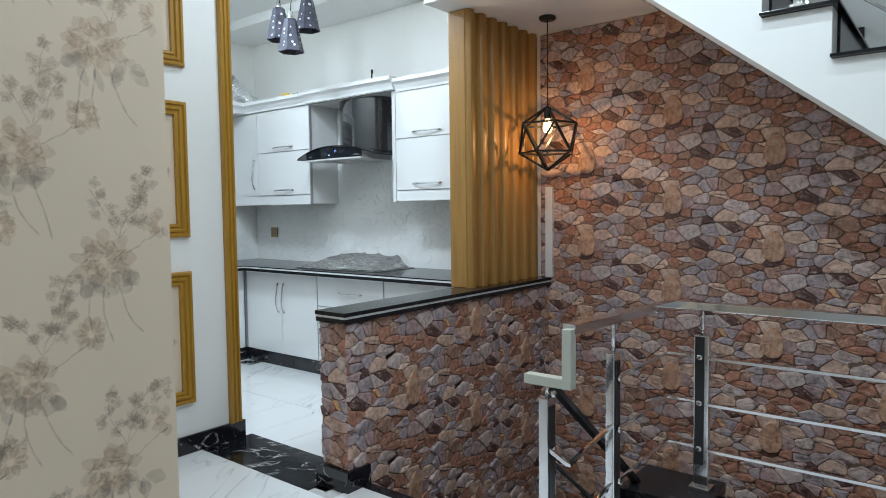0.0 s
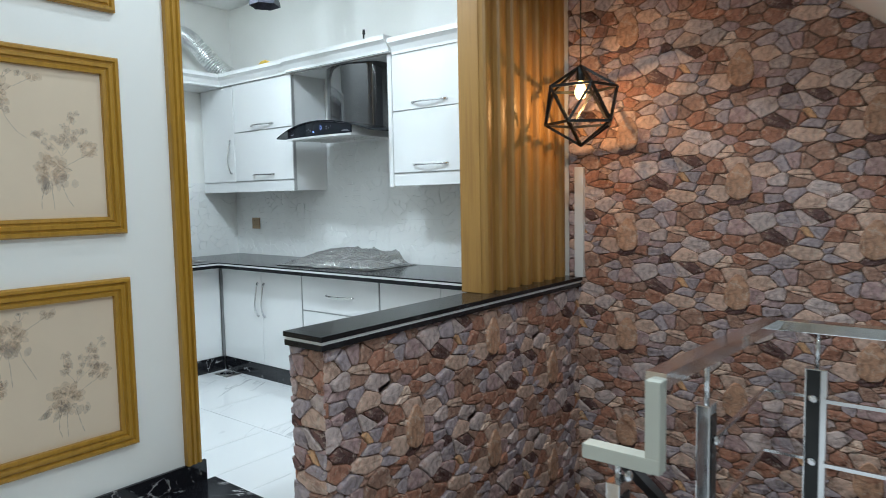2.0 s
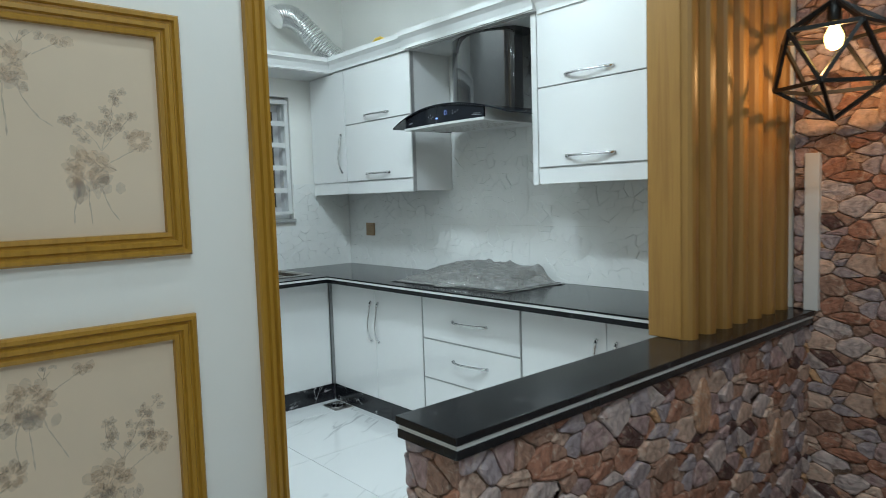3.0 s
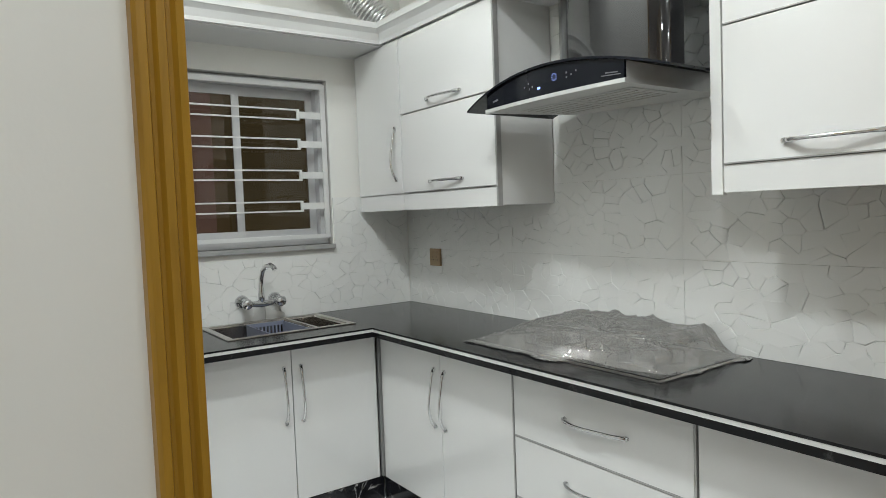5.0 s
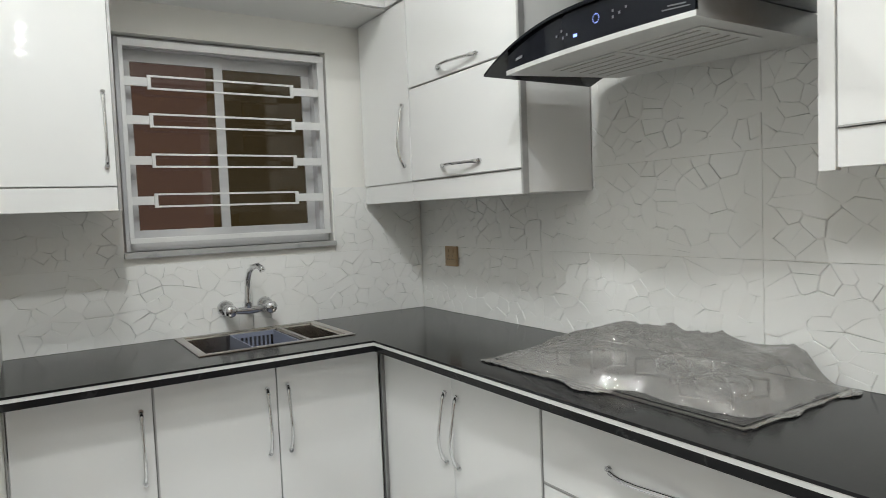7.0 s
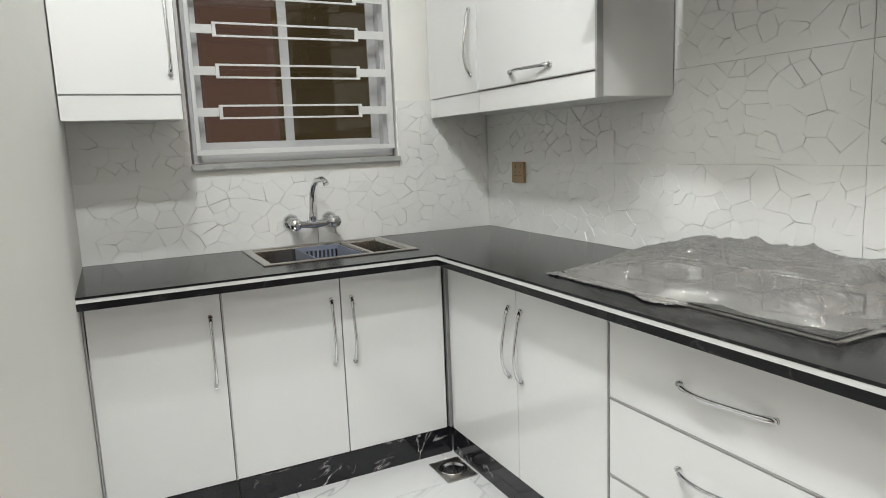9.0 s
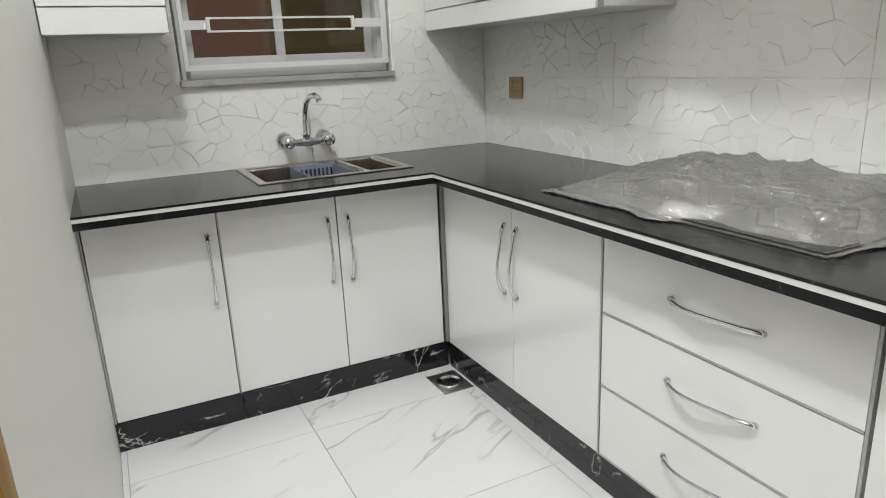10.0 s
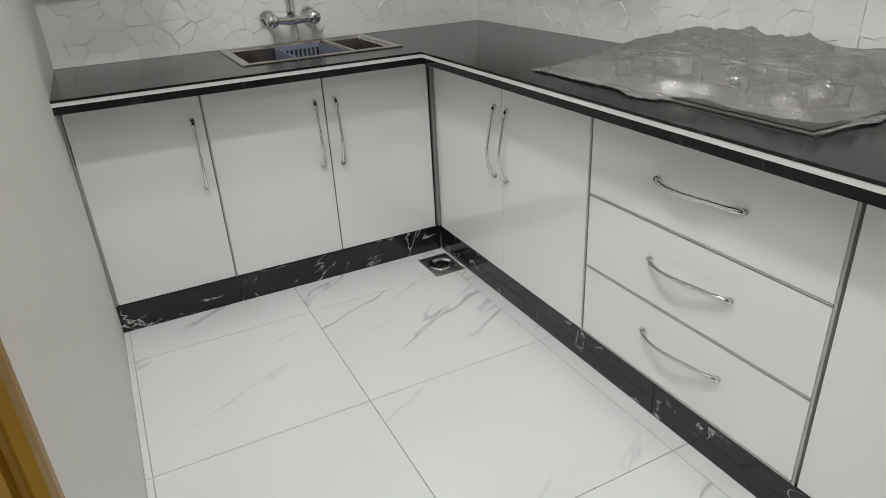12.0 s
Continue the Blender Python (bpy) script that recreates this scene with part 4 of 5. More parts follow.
def floral(y0, y1, z0, z1, x, spots, size, seed):
    """Printed sprays of flowers on paper that faces +x, kept inside a rectangle."""
    rnd = random.Random(seed)
    inks = {"petal": bmesh.new(), "leaf": bmesh.new(), "stem": bmesh.new()}
    step = [0.0]

    def blade(which, cy, cz, ang, ln, wd, tips=7):
        step[0] += 1
        xx = x + 0.0006 + 0.00001 * (step[0] % 150)
        d, s = Vector((math.cos(ang), math.sin(ang))), Vector((-math.sin(ang), math.cos(ang)))
        outline = []
        for k in range(tips + 1):
            u = k / tips
            outline.append((u, math.sin(math.pi * u) ** 0.7 * wd * rnd.uniform(0.75, 1.1)))
        pts = [(u * ln, w) for u, w in outline] + [(u * ln, -w * 0.8) for u, w in outline[-2:0:-1]]
        vs = []
        for a, b in pts:
            y, z = cy + d.x * a + s.x * b, cz + d.y * a + s.y * b
            if not (y0 < y < y1 and z0 < z < z1):
                return
            vs.append((xx, y, z))
        bm = inks[which]
        bm.faces.new([bm.verts.new(v) for v in vs])

    for cy, cz, k in spots:
        s = size * k
        for ring, (n, r, ln) in enumerate(((9, 0.030, 0.042), (8, 0.018, 0.036), (6, 0.006, 0.028))):   # the large bloom, ring on ring
            for i in range(n):
                a = 2 * math.pi * (i + rnd.random() * 0.5) / n
                blade("petal", cy + r * s * math.cos(a), cz + 0.8 * r * s * math.sin(a), a + rnd.uniform(-0.3, 0.3), ln * s * rnd.uniform(0.8, 1.15), rnd.uniform(0.013, 0.021) * s)
                if i % 2:
                    blade("leaf", cy + (r + 0.012) * s * math.cos(a), cz + 0.8 * (r + 0.012) * s * math.sin(a), a + 1.5, 0.026 * s, 0.0035 * s)
        for i in range(6):
            blade("stem", cy + rnd.uniform(-0.05, 0.05) * s, cz + rnd.uniform(-0.03, 0.02) * s, rnd.uniform(0, 6.28), rnd.uniform(0.012, 0.028) * s, 0.002 * s)
        by, bz = cy + 0.13 * s, cz + 0.075 * s
        for i in range(11):   # a second bloom, smaller
            a = 2 * math.pi * i / 11
            blade("petal", by + 0.006 * s * math.cos(a), bz + 0.006 * s * math.sin(a), a, rnd.uniform(0.024, 0.036) * s, rnd.uniform(0.010, 0.016) * s)
        for q in range(5):
            blade("stem", cy + (0.05 + 0.015 * q) * s, cz + (0.012 + 0.009 * q) * s, 0.55 + rnd.uniform(-0.2, 0.2), 0.022 * s, 0.0022 * s)
        for i in range(13):   # leaves round the foot
            a = rnd.uniform(-2.9, -0.3)
            blade("leaf", cy + rnd.uniform(-0.06, 0.08) * s, cz - rnd.uniform(0.02, 0.05) * s, a, rnd.uniform(0.030, 0.055) * s, rnd.uniform(0.010, 0.020) * s)
        for y0s, lean in ((-0.02, -0.35), (0.03, 0.25), (0.0, -0.1)):   # bent stalks
            y, z, ang = cy + y0s * s, cz - 0.05 * s, -math.pi / 2 + lean
            for q in range(4):
                blade("stem", y, z, ang, 0.036 * s, 0.0026 * s)
                y, z, ang = y + 0.032 * s * math.cos(ang), z + 0.032 * s * math.sin(ang), ang + rnd.uniform(-0.1, 0.35)
        for ang, steps in ((0.85, 5), (1.3, 7), (2.0, 5)):   # twigs of buds above
            y, z = cy + 0.035 * s, cz + 0.045 * s
            for q in range(steps):
                blade("stem", y, z, ang, 0.030 * s, 0.0015 * s)
                y, z, ang = y + 0.024 * s * math.cos(ang), z + 0.024 * s * math.sin(ang), ang + rnd.uniform(-0.35, 0.35)
                for twice in range(2 if q > 0 else 0):
                    oy, oz = rnd.uniform(-0.022, 0.022) * s, rnd.uniform(-0.012, 0.014) * s
                    for w in range(5):
                        blade("petal" if w % 2 else "leaf", y + oy, z + oz, 1.257 * w + rnd.uniform(-0.3, 0.3), rnd.uniform(0.011, 0.018) * s, rnd.uniform(0.005, 0.008) * s)
    return inks


def print_parts(inks, parent):
    for key, mat in (("petal", INK_PETAL), ("leaf", INK_LEAF), ("stem", INK_DARK)):
        ob = part("printed_" + key, inks[key], mat, parent)
        ob.visible_shadow = False
        tagged(ob, kind="stuff")


def wall_panel(z0, z1, y0, y1, seed):
    p = thing("framed_panel", (2.36, (y0 + y1) / 2, z0), "ochre moulded frame round beige floral wallpaper", "wall panel", "framed wall panels")
    paper = part("paper", abox(2.36, 2.364, y0 + 0.07, y1 - 0.07, z0 + 0.07, z1 - 0.07), PAPER, p, "beige floral wallpaper")
    spots = [(y1 - 0.29, z0 + 0.28, 1.2), (y1 - 0.49, z0 + 0.575, 1.2), (y1 - 0.69, z0 + 0.28, 1.2), (y1 - 0.89, z0 + 0.575, 1.2)]
    print_parts(floral(y0 + 0.095, y1 - 0.095, z0 + 0.095, z1 - 0.095, 2.364, spots, 0.95, seed), paper)
    # four mitred lengths of moulding
    for a, b, up in (((y0, z0), (y1, z0), (0, 1)), ((y1, z0), (y1, z1), (-1, 0)), ((y1, z1), (y0, z1), (0, -1)), ((y0, z1), (y0, z0), (1, 0))):
        bm = bmesh.new()
        d = Vector((b[0] - a[0], b[1] - a[1])).normalized()
        r0, r1 = [], []
        for o, v in FRAME:
            r0.append(bm.verts.new((2.36 + o, a[0] + up[0] * v + d.x * v, a[1] + up[1] * v + d.y * v)))
            r1.append(bm.verts.new((2.36 + o, b[0] + up[0] * v - d.x * v, b[1] + up[1] * v - d.y * v)))
        for k in range(len(FRAME)):
            j = (k + 1) % len(FRAME)
            bm.faces.new((r0[k], r0[j], r1[j], r1[k]))
        part("moulding", bm, GOLD, p)


for i, (z0, z1) in enumerate(((0.294, 1.058), (1.255, 2.021), (2.216, 2.98))):
    wall_panel(z0, z1, -3.35, -2.181, 3 + i)

# flowers and a switch on the papered wall end
pp = thing("wallpaper_print", (4.30, -4.0, 0.0), "faded brown flower print on the beige wallpaper", "wallpaper", kind="structure")
spots = []
for c in range(6):
    for r in range(7):
        spots.append((-3.54 - c * 0.175, 0.295 + r * 0.495 - (0.25 if c % 2 else 0.0), 1.15))
print_parts(floral(-5.3, -3.378, 0.02, 3.15, 4.30, spots, 0.95, 21), pp)
sw = thing("light_switch", (4.30, -3.8, 1.23), "small bronze light switch on the wallpaper", "switch")
part("plate", abox(4.30, 4.310, -3.845, -3.757, 1.235, 1.335, bevel=0.002), SOCKET, sw)
part("rocker", abox(4.310, 4.315, -3.82, -3.78, 1.26, 1.31, bevel=0.001), SOCKET, sw)

# ---------------------------------------------------------------- slatted screen on the half wall
sc = thing("slat_screen", (3.34, -0.45, 0.896), "fluted timber panel screen standing on the half wall", "screen")
part("panel", abox(3.272, 3.398, -0.892, -0.004, 0.8965, 2.637, bevel=0.004), SLAT, sc)
for i in range(7):
    y = -0.888 + i * 0.128
    bm = bmesh.new()
    rib = [(0.0, 0.0), (0.020, 0.006), (0.031, 0.016), (0.034, 0.030), (0.034, 0.044), (0.031, 0.058), (0.020, 0.068), (0.0, 0.074)]
    extrude_profile(bm, rib, (3.398, y, 0.8965), (3.398, y, 2.637), (1, 0, 0), (0, 1, 0))
    part("slat", bm, SLAT, sc)
solid("trim_wall_strip", abox(3.484, 3.540, -0.046, -0.016, 0.897, 1.55, bevel=0.002), WHITEMETAL, "white upright strip at the stone's edge", "trim")

# ---------------------------------------------------------------- geometric pendant
gp = thing("cage_pendant", (3.70, -0.39, 1.646), "black geometric wire cage pendant with warm glowing bulb", "pendant lamp")
PX, PY = 3.70, -0.39
bm = bmesh.new()
lathe(bm, [(0.055, 2.6395), (0.056, 2.625), (0.045, 2.615), (0.012, 2.612)], (PX, PY, 0), seg=22)
part("ceiling_plate", bm, BLACKMETAL, gp)
bm = bmesh.new()
tube(bm, [(PX, PY, 2.614), (PX, PY, 2.05)], 0.0035, 6)
part("cord", bm, BLACKMETAL, gp)
bm = bmesh.new()
lathe(bm, [(0.012, 2.062), (0.022, 2.052), (0.024, 1.992), (0.018, 1.982)], (PX, PY, 0), seg=14)
part("lamp_holder", bm, BLACKMETAL, gp)
bm = bmesh.new()
lathe(bm, [(0.012, 1.982), (0.016, 1.971), (0.030, 1.938), (0.031, 1.922), (0.024, 1.899), (0.010, 1.888)], (PX, PY, 0), seg=16)
part("bulb", bm, BULB, gp, "warm glowing filament bulb")
apex, foot = Vector((PX, PY, 2.062)), Vector((PX, PY, 1.646))
MID, CR = (apex.z + foot.z) / 2, (apex.z - foot.z) / 2
upper = [Vector((PX + 0.894 * CR * math.cos(a), PY + 0.894 * CR * math.sin(a), MID + 0.447 * CR)) for a in (-0.815 + k * math.pi * 0.4 for k in range(5))]
lower = [Vector((PX + 0.894 * CR * math.cos(a), PY + 0.894 * CR * math.sin(a), MID - 0.447 * CR)) for a in (-0.187 + k * math.pi * 0.4 for k in range(5))]
edges = []
for k in range(5):
    j = (k + 1) % 5
    edges += [(apex, upper[k]), (upper[k], upper[j]), (lower[k], lower[j]), (upper[k], lower[k]), (upper[j], lower[k]), (lower[k], foot)]
for a, b in edges:
    bm = bmesh.new()
    bar(bm, a, b, 0.013, 0.013)
    part("cage_rod", bm, BLACKMETAL, gp)
bl = bpy.data.lights.new("bulb_light", "POINT")
bl.energy, bl.color, bl.shadow_soft_size = 5.5, (1.0, 0.50, 0.18), 0.012
bo = new("bulb_light", bl)
bo.location = (PX, PY, 1.858)

# ---------------------------------------------------------------- stairs going up along the stone wall
RUN, RISE, SYF = 0.268, 0.214, -1.1


def soffit(x):
    return 2.650 - 0.778 * (x - 4.283)


st = thing("staircase", (5.6, -0.55, 0.0), "white plastered staircase with black granite treads", "stairs", kind="structure")
X_TOP = 5.150 - RUN * 4
NST = 13
pts = []
for k in range(NST):
    x = X_TOP + RUN * k
    z = 2.222 + RISE * (4 - k)
    pts.append((x, z))
bm = bmesh.new()
poly = []
for k, (x, z) in enumerate(pts):
    if z - 0.016 > H - 0.02:
        continue
    poly += [(x, z - 0.016), (x + RUN, z - 0.016)]
low = [(x, soffit(x) + 0.03) for x in (poly[-1][0], poly[0][0])]
low = [(x, max(z, 0.0)) for x, z in low]
poly = poly + low
a = [bm.verts.new((x, SYF, z)) for x, z in poly]
b = [bm.verts.new((x, -0.004, z)) for x, z in poly]
n = len(poly)
for k in range(n):
    bm.faces.new((a[k], a[(k + 1) % n], b[(k + 1) % n], b[k]))
bm.faces.new(a)
bm.faces.new(b[::-1])
bmesh.ops.triangulate(bm, faces=[f for f in bm.faces if len(f.verts) > 4])
part("stringer", bm, WALL, st, "white plastered stair side")
bm = bmesh.new()
xa, xb = low[1][0] + 0.01, low[0][0] - 0.05
extrude_profile(bm, [(0.001, 0.0295), (0.06, 0.008), (0.06, 0.0295)], (xa, SYF, soffit(xa)), (xb, SYF, soffit(xb)), (0, 1, 0))
part("chamfer", bm, WALL, st, "plastered chamfer along the lower edge")
for k, (x, z) in enumerate(pts):
    if z > H - 0.02:
        continue
    part("tread", abox(x - 0.002, x + RUN + 0.03, SYF - 0.035, -0.006, z - 0.014, z, bevel=0.003), GRANITE, st, "black granite tread")
    part("riser", abox(x + 0.001, x + 0.013, SYF + 0.13, -0.022, z + 0.001, z + RISE - 0.0155), GRANITE, st, "black granite riser")
    part("wall_skirting", abox(x + 0.001, x + RUN, -0.036, -0.024, z + 0.001, z + 0.12), BLACKMARBLE, st)
bm = bmesh.new()
panel_out = [(3.95, soffit(3.95) + 0.12), (6.6, soffit(6.6) + 0.12), (6.6, H - 0.003), (3.95, H - 0.003)]
extrude_profile(bm, panel_out, (0, -0.0235, 0), (0, -0.0165, 0), (1, 0, 0), (0, 0, 1))
solid("wall_stair", bm, WALL, "pale painted wall beside the stair flight", "wall")

# railing of the flight
rl = thing("stair_railing", (5.6, -1.0, 1.2), "chrome and black stair railing on the treads", "railing")
for k in (4, 6, 8):
    x, z = pts[k]
    x += 0.13
    if z + 0.6 > H:
        continue
    p = part("post", abox(x - 0.018, x + 0.018, -1.05, -1.014, z, z + 0.74, bevel=0.003), CHROME, rl)
    part("black_face", abox(x - 0.012, x + 0.012, -1.053, -1.0505, z + 0.08, z + 0.72), BLACKMETAL, p, "black face strip")
    part("foot", abox(x - 0.03, x + 0.03, -1.06, -1.004, z, z + 0.03, bevel=0.003), CHROME, p)
x0, z0 = pts[3]
x1, z1 = pts[8]
for dz, w in ((0.78, 0.045), (0.58, 0.012), (0.38, 0.012), (0.2, 0.012)):
    if z0 + dz > H:
        xa, za = pts[4]
    bm = bmesh.new()
    s = min(1.0, (H - 0.02 - z1 - dz) / (z0 - z1))
    bar(bm, (x1 + 0.13, -1.032, z1 + dz), (x1 + 0.13 + (x0 - x1) * s, -1.032, z1 + dz + (z0 - z1) * s), w, w)
    part("rail", bm, CHROME, rl)

# ---------------------------------------------------------------- the well, its curb and railing
curb = bmesh.new()
box(curb, 4.70, 9.0, -1.27, -1.10, 0.0, 0.045, bevel=0.004)
box(curb, 4.70, 4.82, -1.93, -1.272, 0.0, 0.045, bevel=0.004)
box(curb, 4.64, 5.02, -1.40, -1.06, 0.046, 0.10, bevel=0.006)
solid("kerb_stairwell", curb, GRANITE, "black granite kerb round the stairwell", "kerb")
bm = bmesh.new()
box(bm, 3.47, 4.70, -1.96, -1.90, -0.16, 0.004, bevel=0.004)
solid("trim_stair_edge", bm, BLACKMARBLE, "black marble edge of the floor above the steps", "trim")
dn = thing("basement_stairs", (4.05, -1.0, -1.2), "black granite steps going down behind the half wall", "stairs", kind="structure")
for k in range(6):
    y, z = -1.90 + 0.26 * k, -0.18 * (k + 1)
    part("step", abox(3.47, 4.70, y, y + 0.30 if k < 5 else -0.004, z - 0.20, z, bevel=0.004), GRANITE, dn)
solid("floor_basement", abox(4.70, 9.0, -1.13, -0.004, -1.3, -1.08), GRANITE, "dark granite floor under the stairs", "floor")
solid("wall_stairwell", abox(4.70, 4.78, -1.95, -1.13, -1.3, -0.006), WALL, "plastered side of the stairwell", "wall")
solid("wall_stairwell_side", abox(4.78, 9.0, -1.13, -1.05, -1.3, -0.006), WALL, "plastered side under the railing", "wall")

gd = thing("guard_railing", (5.0, -1.15, 0.045), "chrome guard railing with black-faced posts round the stairwell", "railing")


def guard_post(x, y, z0, z1, along, tall=None):
    w, d = (0.032, 0.018)
    dx, dy = (w, d) if along == "x" else (d, w)
    p = part("post", abox(x - dx, x + dx, y - dy, y + dy, z0, z1, bevel=0.003), CHROME, gd)
    if along == "x":
        part("black_face", abox(x - 0.027, x + 0.014, y - d - 0.003, y - d, z0 + 0.12, z1 - 0.005), BLACKMETAL, p, "black face strip")
    else:
        part("black_face", abox(x + d, x + d + 0.003, y - 0.022, y + 0.022, z0 + 0.05, z1 - 0.03), BLACKMETAL, p, "black face strip")
    part("foot", abox(x - 0.045, x + 0.045, y - 0.04, y + 0.04, z0, z0 + 0.02, bevel=0.004), CHROME, p)
    bm = bmesh.new()
    tube(bm, [(x, y, z1), (x, y, tall or (0.93 if along == "x" else 0.94))], 0.008, 8)
    part("neck", bm, CHROME, p)
    for z in (0.715, 0.505, 0.295):
        bm = bmesh.new()
        if along == "x":
            lathe(bm, [(0.014, 0.021), (0.014, 0.030), (0.008, 0.034)], (x - 0.006, y, z), axis="y", seg=12)
            for v in bm.verts:
                v.co.y = 2 * y - v.co.y if v.co.y > y else v.co.y
        else:
            lathe(bm, [(0.014, 0.021), (0.014, 0.030), (0.008, 0.034)], (x, y, z), axis="x", seg=12)
        part("knob", bm, CHROME, p)


guard_post(4.950, -1.205, 0.10, 0.812, "x")
for x in (5.82, 6.68, 7.54):
    guard_post(x, -1.205, 0.045, 0.812, "x")
guard_post(4.775, -1.78, 0.045, 0.815, "y")
guard_post(4.675, -2.135, 0.0, 0.70, "y", 0.755)


def rail_bar(pts, w, h, name="bar", label=""):
    bm = bmesh.new()
    for a, b in zip(pts, pts[1:]):
        bar(bm, a, b, w, h)
    part(name, bm, CHROME, gd, label)


for z in (0.715, 0.505, 0.295):
    rail_bar([(8.2, -1.235, z), (4.98, -1.235, z)], 0.012, 0.012)
    rail_bar([(4.92, -1.205, z), (4.795, -1.205, z), (4.795, -1.78, z)], 0.010, 0.010)
rail_bar([(4.775, -1.80, 0.52), (4.77, -2.15, 0.47), (4.67, -2.15, 0.52)], 0.014, 0.014)
rail_bar([(4.775, -1.80, 0.28), (4.77, -2.15, 0.21), (4.67, -2.15, 0.26)], 0.014, 0.014)
bm = bmesh.new()
box(bm, 4.80, 8.2, -1.233, -1.177, 0.928, 0.963, bevel=0.003)
part("handrail", bm, CHROME, gd, "polished square handrail")
bm = bmesh.new()
bar(bm, (4.815, -1.205, 0.945), (4.772, -2.15, 0.965), 0.05, 0.034)
part("handrail", bm, CHROME, gd, "polished square handrail")
# Pale base colour stands in for the white that the steel rail's end reflects.
CREAM = plain("steel_painted_reflection", (0.50, 0.50, 0.43), 0.35, vary=0.04)
part("drop_piece", abox(4.756, 4.792, -2.176, -2.136, 0.750, 0.966, bevel=0.003), CREAM, gd, "brushed steel handrail end, its white reflection painted as cream")
part("end_piece", abox(4.600, 4.790, -2.177, -2.135, 0.750, 0.786, bevel=0.003), CREAM, gd, "brushed steel handrail end, its white reflection painted as cream")
bm = bmesh.new()
bar(bm, (4.675, -2.12, 0.75), (4.675, -1.0, -0.13), 0.035, 0.022)
part("sloping_rail", bm, BLACKMETAL, gd, "black sloping handrail of the lower flight")
bm = bmesh.new()
bar(bm, (4.675, -2.12, 0.46), (4.675, -1.0, -0.42), 0.012, 0.012)
part("sloping_rail", bm, BLACKMETAL, gd)

# ---------------------------------------------------------------- pieces: floor tiles


def clip_cell(poly, p, q):
    """The part of a polygon that lies nearer to p than to q."""
    mx, my = (p[0] + q[0]) / 2, (p[1] + q[1]) / 2
    nx, ny = q[0] - p[0], q[1] - p[1]
    out = []
    for i, a in enumerate(poly):
        b = poly[(i + 1) % len(poly)]
        da, db = (a[0] - mx) * nx + (a[1] - my) * ny, (b[0] - mx) * nx + (b[1] - my) * ny
        if da <= 0:
            out.append(a)
        if (da < 0 < db) or (db < 0 < da):
            t = da / (da - db)
            out.append((a[0] + t * (b[0] - a[0]), a[1] + t * (b[1] - a[1])))
    return out


def cells(w, h, cw, ch, rnd, drop=0.0, jitter=0.85):
    """Irregular cells that fill a rectangle: (seed, outline) pairs."""
    pts = []
    nu, nv = max(1, round(w / cw)), max(1, round(h / ch))
    for j in range(nv):
        for i in range(nu):
            if rnd.random() < drop:
                continue
            pts.append(((i + 0.5 * (j % 2) + 0.25 + rnd.uniform(-0.5, 0.5) * jitter + 0.25) * w / nu, (j + 0.5 + rnd.uniform(-0.5, 0.5) * jitter) * h / nv))
    arr = np.array(pts)
    asp = cw / ch
    out = []
    for p in pts:
        d = ((arr[:, 0] - p[0]) / asp) ** 2 + (arr[:, 1] - p[1]) ** 2
        poly = [(0, 0), (w / asp, 0), (w / asp, h), (0, h)]
        pp = (p[0] / asp, p[1])
        for k in np.argsort(d)[1:22]:
            poly = clip_cell(poly, pp, (arr[k][0] / asp, arr[k][1]))
            if len(poly) < 3:
                break
        if len(poly) >= 3:
            out.append((p, [(x * asp, y) for x, y in poly]))
    return out


def tile_mesh(w, h):
    return to_mesh("tile", abox(0.0012, w - 0.0012, 0.0012, h - 0.0012, -0.006, 0.0, bevel=0.0012), FLOORTILE)


def lay_tiles(xs, ys, limit):
    """Floor tiles between joints, cut at a rectangle; alike tiles share a mesh."""
    made = {}
    lx0, lx1, ly0, ly1 = limit
    for x0, x1 in zip(xs, xs[1:]):
        for y0, y1 in zip(ys, ys[1:]):
            a0, a1, b0, b1 = max(x0, lx0), min(x1, lx1), max(y0, ly0), min(y1, ly1)
            if a1 - a0 < 0.01 or b1 - b0 < 0.01:
                continue
            key = (round(a1 - a0, 3), round(b1 - b0, 3))
            if key not in made:
                made[key] = tile_mesh(*key)
            ob = new("tile", made[key])
            ob.location = (a0, b0, 0)
            ob.parent = FLOOR


TW = 0.631
XS = [0.771 + TW * k for k in range(-2, 15)]
lay_tiles(XS, [-1.239 + 0.640 * k for k in range(-2, 3)], (0.0, 2.378, -1.90, 0.0))
lay_tiles(XS, [-1.239 + 0.640 * k for k in range(-2, 3)], (2.378, 3.30, -1.808, 0.0))
lay_tiles(XS, [-2.152 - TW * k for k in range(9, -1, -1)], (2.378, 9.0, -7.2, -2.152))
lay_tiles(XS, [-2.152, -1.96], (3.49, 9.0, -2.152, -1.96))
lay_tiles(XS, [-1.96, -1.22], (4.82, 9.0, -1.96, -1.22))

# ---------------------------------------------------------------- pieces: relief tiles of the splashback


